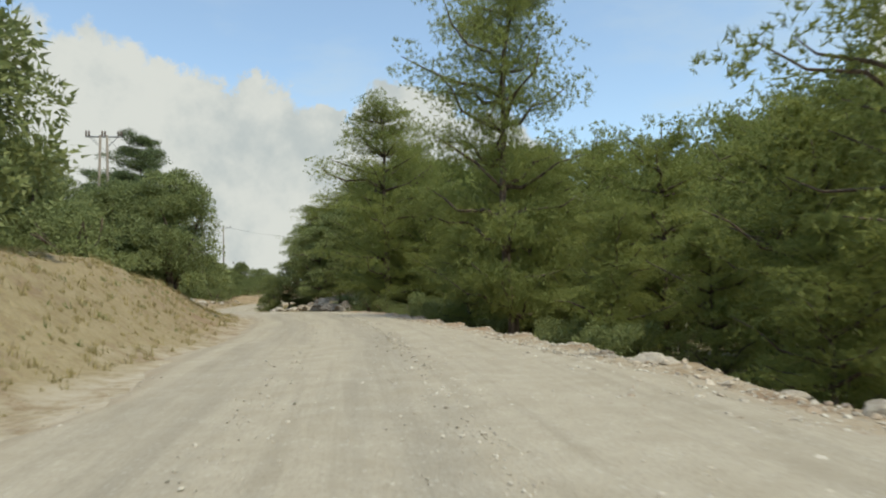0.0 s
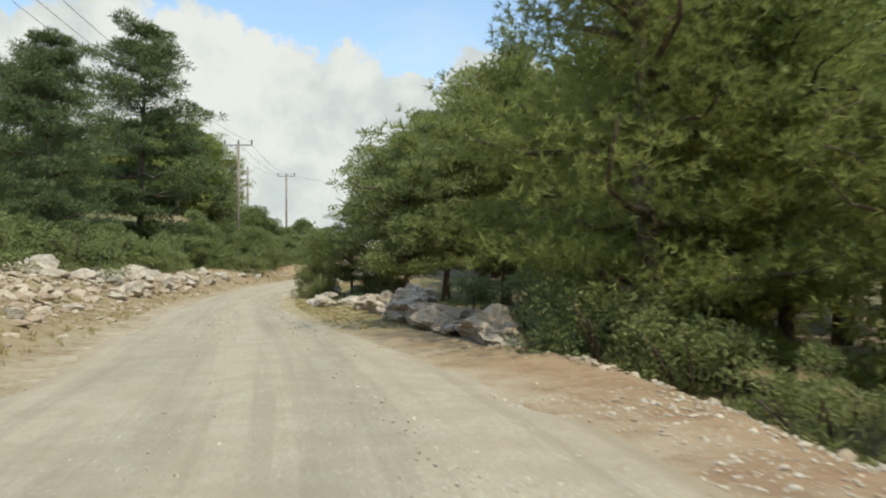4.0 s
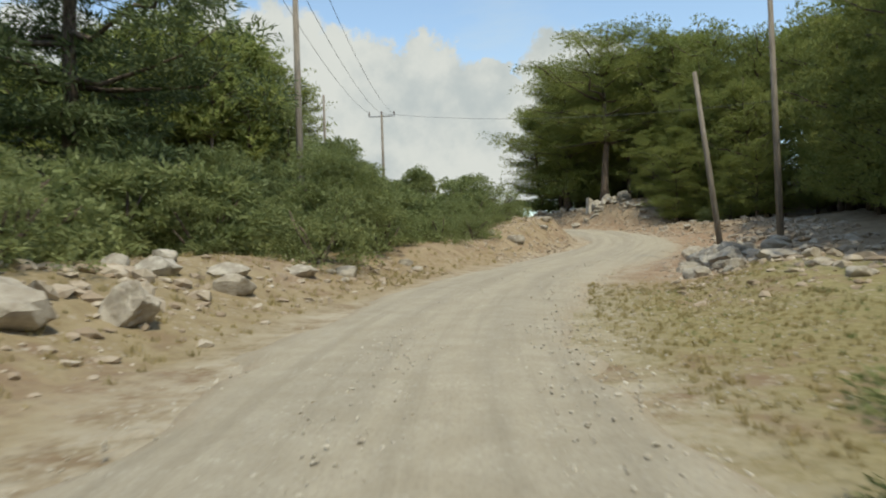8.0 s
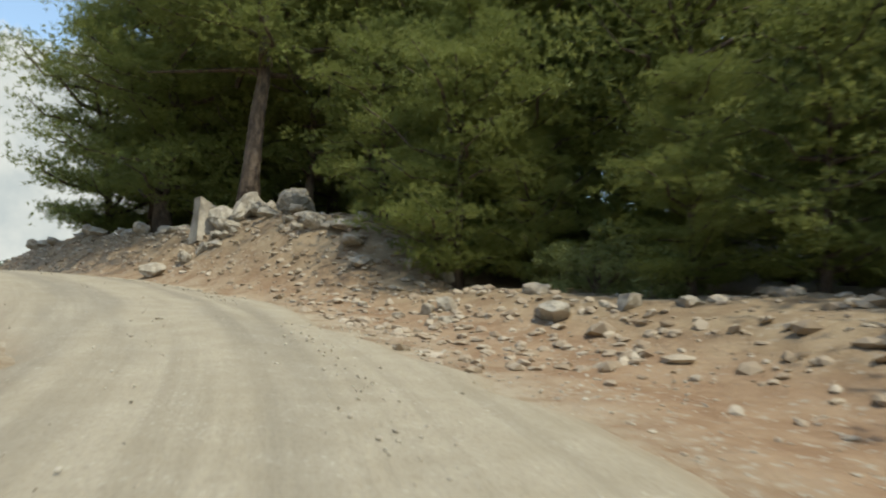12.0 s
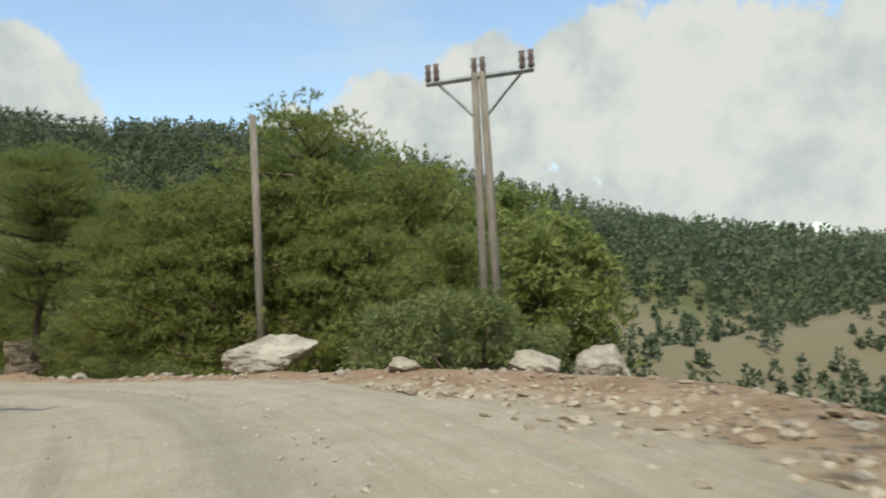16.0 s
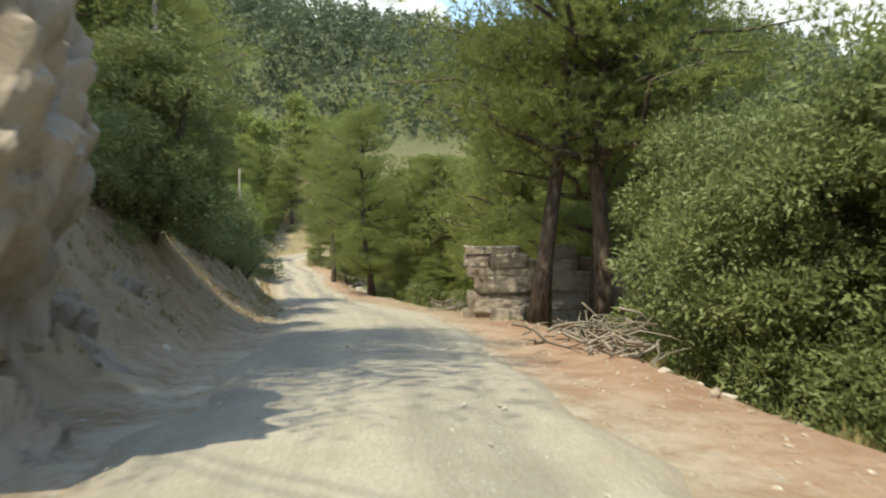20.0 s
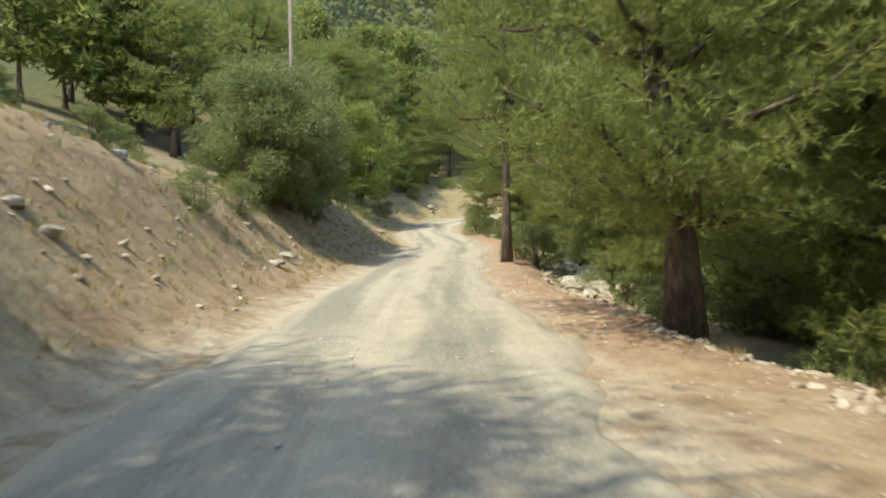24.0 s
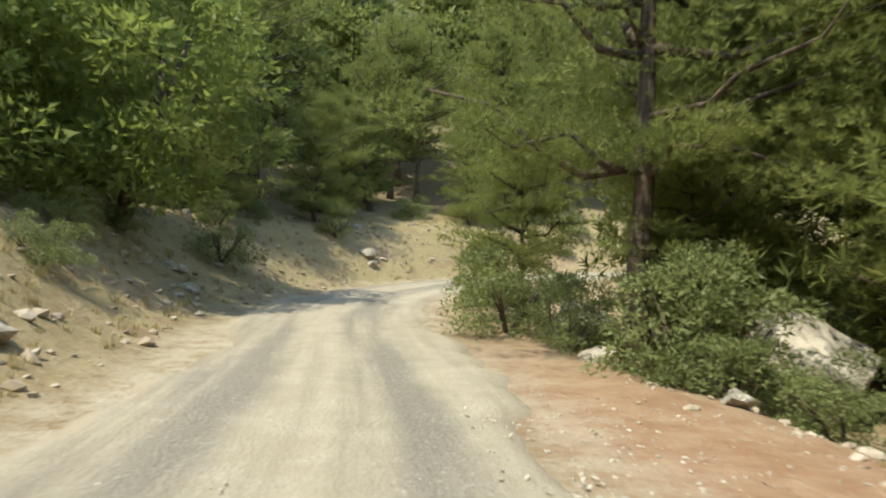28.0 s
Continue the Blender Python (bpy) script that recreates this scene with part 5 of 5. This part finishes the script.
def stone_wall():
    root = new("stone_wall")
    base = 0.25
    # along the wall, width, bottom, height, how far forward
    laid = [(-0.2, 2.2, -0.62, 0.64, 0.1), (1.9, 2.2, -0.62, 0.64, 0.15), (4.0, 2.0, -0.62, 0.64, 0.1), (-0.05, 1.9, 0.0, 0.55, 0.0), (0.15, 1.75, 0.53, 0.52, 0.05), (-0.1, 2.0, 1.03, 0.30, 0.0), (-0.15, 0.75, 1.32, 0.40, 0.0), (0.62, 1.15, 1.32, 0.42, 0.03), (-0.15, 1.7, 1.72, 0.24, 0.0),
            (1.9, 2.1, 0.0, 0.62, 0.1), (1.75, 2.2, 0.6, 0.6, 0.15), (1.8, 1.5, 1.18, 0.36, 0.0), (2.2, 1.1, 1.52, 0.45, -0.3), (3.95, 1.9, 0.0, 0.7, 0.1), (3.9, 1.6, 0.68, 0.55, 0.0), (3.4, 1.8, 1.2, 0.4, -0.1), (5.6, 1.5, 0.0, 0.8, 0.0), (5.5, 1.4, 0.78, 0.5, 0.0)]
    for k, (a, w, z, h, fwd) in enumerate(laid):
        ob = part("stone_block", block_mesh(k + 3, w, 0.7, h), root)
        ob.location = (a + w / 2, -fwd, z + h / 2 + base)
        ob.rotation_euler = (0, 0, radians((k * 37 % 9) - 4) * 0.6)
    root.matrix_basis = Matrix.Translation((-82.0, 130.95, -0.1)) @ pose(0, 0, 0, 0, 0, 76)
    return tagged(root, "ancient wall of large grey limestone blocks", "wall")


stone_wall()
for x, y, w, h, turn, tip in ((-81.3, 131.7, 1.5, 0.5, 75, 40), (-80.4, 132.0, 0.8, 0.7, 10, 5), (-79.4, 131.3, 0.9, 0.4, 60, 0)):
    ob = new("fallen_block", block_mesh(int(w * 70), w, 0.55, h))
    ob.matrix_basis = Matrix.Translation((x, y, height(x, y) + h * 0.35)) @ pose(0, 0, 0, tip, 0, turn)
    tagged(ob, "fallen grey limestone block below the old wall", "stone block", "fallen blocks")


# ---------------------------------------------------------------- small stones, grass and twigs
def road_top(t, u):
    """The height of the road's surface at the side distance u, or far below beyond its edge."""
    z, left, right = (float(np.interp(t, LINE[:, 0], c)) for c in (LINE[:, 3], LAID[:, 1], LAID[:, 2]))
    a = u / (right if u > 0 else left)
    return z + 0.05 * (1 - a * a) - 0.15 * float(step(abs(a), 0.8, 1.0)) - 0.012 if abs(a) < 0.95 else -99.0


def bits(name, rows, mesh_fn, mat, label, category, seed):
    """Scattered small pieces along stretches of the road: rows of t0, t1, u0, u1, count, least size, greatest size."""
    rng = np.random.default_rng(seed)
    verts, faces, n = [], [], 0
    for t0, t1, u0, u1, count, s0, s1 in rows:
        for _ in range(count):
            t, u = rng.uniform(t0, t1), u0 + (u1 - u0) * rng.uniform()
            x, y = beside(t, u)
            v, f = mesh_fn(rng, s0 + (s1 - s0) * rng.uniform() ** 2.5)
            verts.append(v + (x, y, max(height(x, y), road_top(t, u))))
            faces += [tuple(i + n for i in q) for q in f]
            n += len(v)
    me = mesh_from(name, np.vstack(verts), faces, mat, False)
    return tagged(new(name, me), label, category, kind="stuff")


GOLD = (1 + 5 ** 0.5) / 2
LUMP = np.array([(-1, GOLD, 0), (1, GOLD, 0), (-1, -GOLD, 0), (1, -GOLD, 0), (0, -1, GOLD), (0, 1, GOLD), (0, -1, -GOLD), (0, 1, -GOLD), (GOLD, 0, -1), (GOLD, 0, 1), (-GOLD, 0, -1), (-GOLD, 0, 1)]) / 3.8
LUMP_F = [(0, 11, 5), (0, 5, 1), (0, 1, 7), (0, 7, 10), (0, 10, 11), (1, 5, 9), (5, 11, 4), (11, 10, 2), (10, 7, 6), (7, 1, 8), (3, 9, 4), (3, 4, 2), (3, 2, 6), (3, 6, 8), (3, 8, 9), (4, 9, 5), (2, 4, 11), (6, 2, 10), (8, 6, 7), (9, 8, 1)]


def chip(rng, s):
    v = LUMP * (1 + rng.normal(0, 0.2, (12, 1))) * (rng.uniform(0.8, 1.6), 1.0, rng.uniform(0.4, 0.8)) * s
    a, b = rng.uniform(0, 6.28), rng.normal(0, 0.35)
    v = v @ np.array([(math.cos(a), math.sin(a), 0), (-math.sin(a), math.cos(a), 0), (0, 0, 1)]) @ np.array([(1, 0, 0), (0, math.cos(b), math.sin(b)), (0, -math.sin(b), math.cos(b))])
    return v + (0, 0, s * 0.08), LUMP_F


def tussock(rng, s):
    k = 20
    a, lean = rng.uniform(0, 6.28, k), rng.uniform(0.1, 0.75, k)
    h = s * rng.uniform(0.5, 1.1, k)
    c = rng.normal(0, s * 0.22, (k, 2))
    base = np.column_stack([c, np.full(k, -0.03)])
    tip = base + np.column_stack([np.cos(a) * lean * h, np.sin(a) * lean * h, h])
    side = np.column_stack([-np.sin(a), np.cos(a), 0 * a]) * (0.004 + 0.016 * s)
    return np.stack([base - side, base + side, tip], 1).reshape(-1, 3), [(3 * i, 3 * i + 1, 3 * i + 2) for i in range(k)]


bits("rubble", [(0.3, 6, 3.8, 5.4, 900, 0.03, 0.16), (0.5, 4.8, 2.0, 4.6, 1500, 0.015, 0.06), (5.4, 10.4, -8, -3.4, 1300, 0.03, 0.24), (9.2, 13, 3.2, 8, 1300, 0.03, 0.2), (12.8, 16.2, 2.0, 5.5, 3400, 0.02, 0.2), (13.4, 16, -6, -3.8, 300, 0.03, 0.2),
               (15.2, 17.2, 2.6, 6.2, 2200, 0.02, 0.15), (5.8, 9.2, -9.5, -4.4, 1500, 0.08, 0.45), (11, 13.2, -6.2, -2.4, 2000, 0.03, 0.17), (26.0, 27.4, 3.6, 8.5, 1100, 0.05, 0.4), (24.4, 26.2, 3.0, 4.6, 900, 0.03, 0.16), (9.4, 13, 4.6, 9, 900, 0.05, 0.4), (16, 20, 2.8, 5, 700, 0.03, 0.18), (17.2, 20.2, -7, -3.1, 2600, 0.02, 0.2), (20, 29, 1.9, 4.0, 3200, 0.015, 0.055), (20, 29, 3.2, 5.4, 1300, 0.03, 0.16), (21, 29, -6.5, -2.8, 1100, 0.03, 0.16), (28.5, 32, -8, -2.8, 600, 0.04, 0.25)], chip, RUBBLE, "loose dusty limestone rubble along the verges", "rubble", 301)
bits("gravel", [(-0.5, 12, -3.0, 3.4, 4000, 0.015, 0.045), (-0.5, 4.8, -1.8, 4.2, 6000, 0.01, 0.026), (-0.5, 4.8, 0.8, 4.2, 9000, 0.015, 0.05), (-0.5, 4.8, 2.6, 4.4, 3000, 0.02, 0.08), (8.5, 13.2, 0.8, 4.6, 5000, 0.015, 0.05), (25, 28.8, 0.9, 2.6, 1800, 0.015, 0.05), (13.6, 18, 0.6, 2.6, 1500, 0.02, 0.06), (5.5, 9.0, -2.6, 1.4, 5000, 0.012, 0.04), (12, 28.6, -2.5, 2.2, 3000, 0.015, 0.045)], chip, CHIPS, "loose gravel on the road surface", "gravel", 302)
bits("dry_grass", [(0, 5.5, -8, -3.3, 3000, 0.06, 0.24), (5.5, 10.4, -7.5, -3.3, 3200, 0.04, 0.2), (5.8, 9.8, 1.6, 5.2, 12000, 0.03, 0.12), (9.6, 13, -7, -3.5, 600, 0.06, 0.25), (17, 21.5, -8, -3.2, 1700, 0.06, 0.24), (22, 28.6, -7, -2.8, 2600, 0.06, 0.24), (20, 28.6, 3.2, 6, 900, 0.06, 0.22), (28.6, 32, -8, -3, 700, 0.1, 0.3)], tussock, DRYGRASS, "dead yellow grass tussocks on the banks", "grass", 303)
bits("green_herbs", [(0.5, 5.5, -8, -3.6, 500, 0.05, 0.2), (6.0, 9.6, 2.4, 6.0, 2200, 0.03, 0.1), (17, 21.5, -9, -4.2, 1200, 0.06, 0.3), (18.3, 20, -6, -3.4, 900, 0.06, 0.24), (21, 28.6, -8, -3.6, 900, 0.06, 0.3), (20, 28.6, 3.6, 6.5, 700, 0.06, 0.3)], tussock, SHRUB, "low olive-green herbs among the dead grass", "herbs", 304)


def twig_heap(x, y, seed):
    rng = np.random.default_rng(seed)
    pieces = []
    for _ in range(46):
        a, ln = rng.uniform(0, 6.28), rng.uniform(0.3, 1.0)
        c = np.array([rng.normal(0, 0.55), rng.normal(0, 0.4), rng.uniform(0.03, 0.4)])
        d = np.array([math.cos(a), math.sin(a), rng.normal(0.1, 0.3)]) * ln
        q = np.linspace(-0.5, 0.5, 4)[:, None]
        pieces.append(tube(c + d * q + rng.normal(0, 0.05, (4, 3)), np.linspace(0.025, 0.006, 4) * rng.uniform(0.6, 1.4), 4))
    v, f = joined(pieces)
    v[:, 2] = np.maximum(v[:, 2], 0.0)
    ob = new("brushwood_heap", mesh_from("brushwood_heap", v, f, GREYTWIG))
    ob.location = (x, y, height(x, y))
    tagged(ob, "heap of dry grey cut branches", "brushwood", kind="stuff")


twig_heap(-70.6, 129.9, 1)
twig_heap(-72.0, 130.2, 2)
twig_heap(-88.5, 132.0, 3)
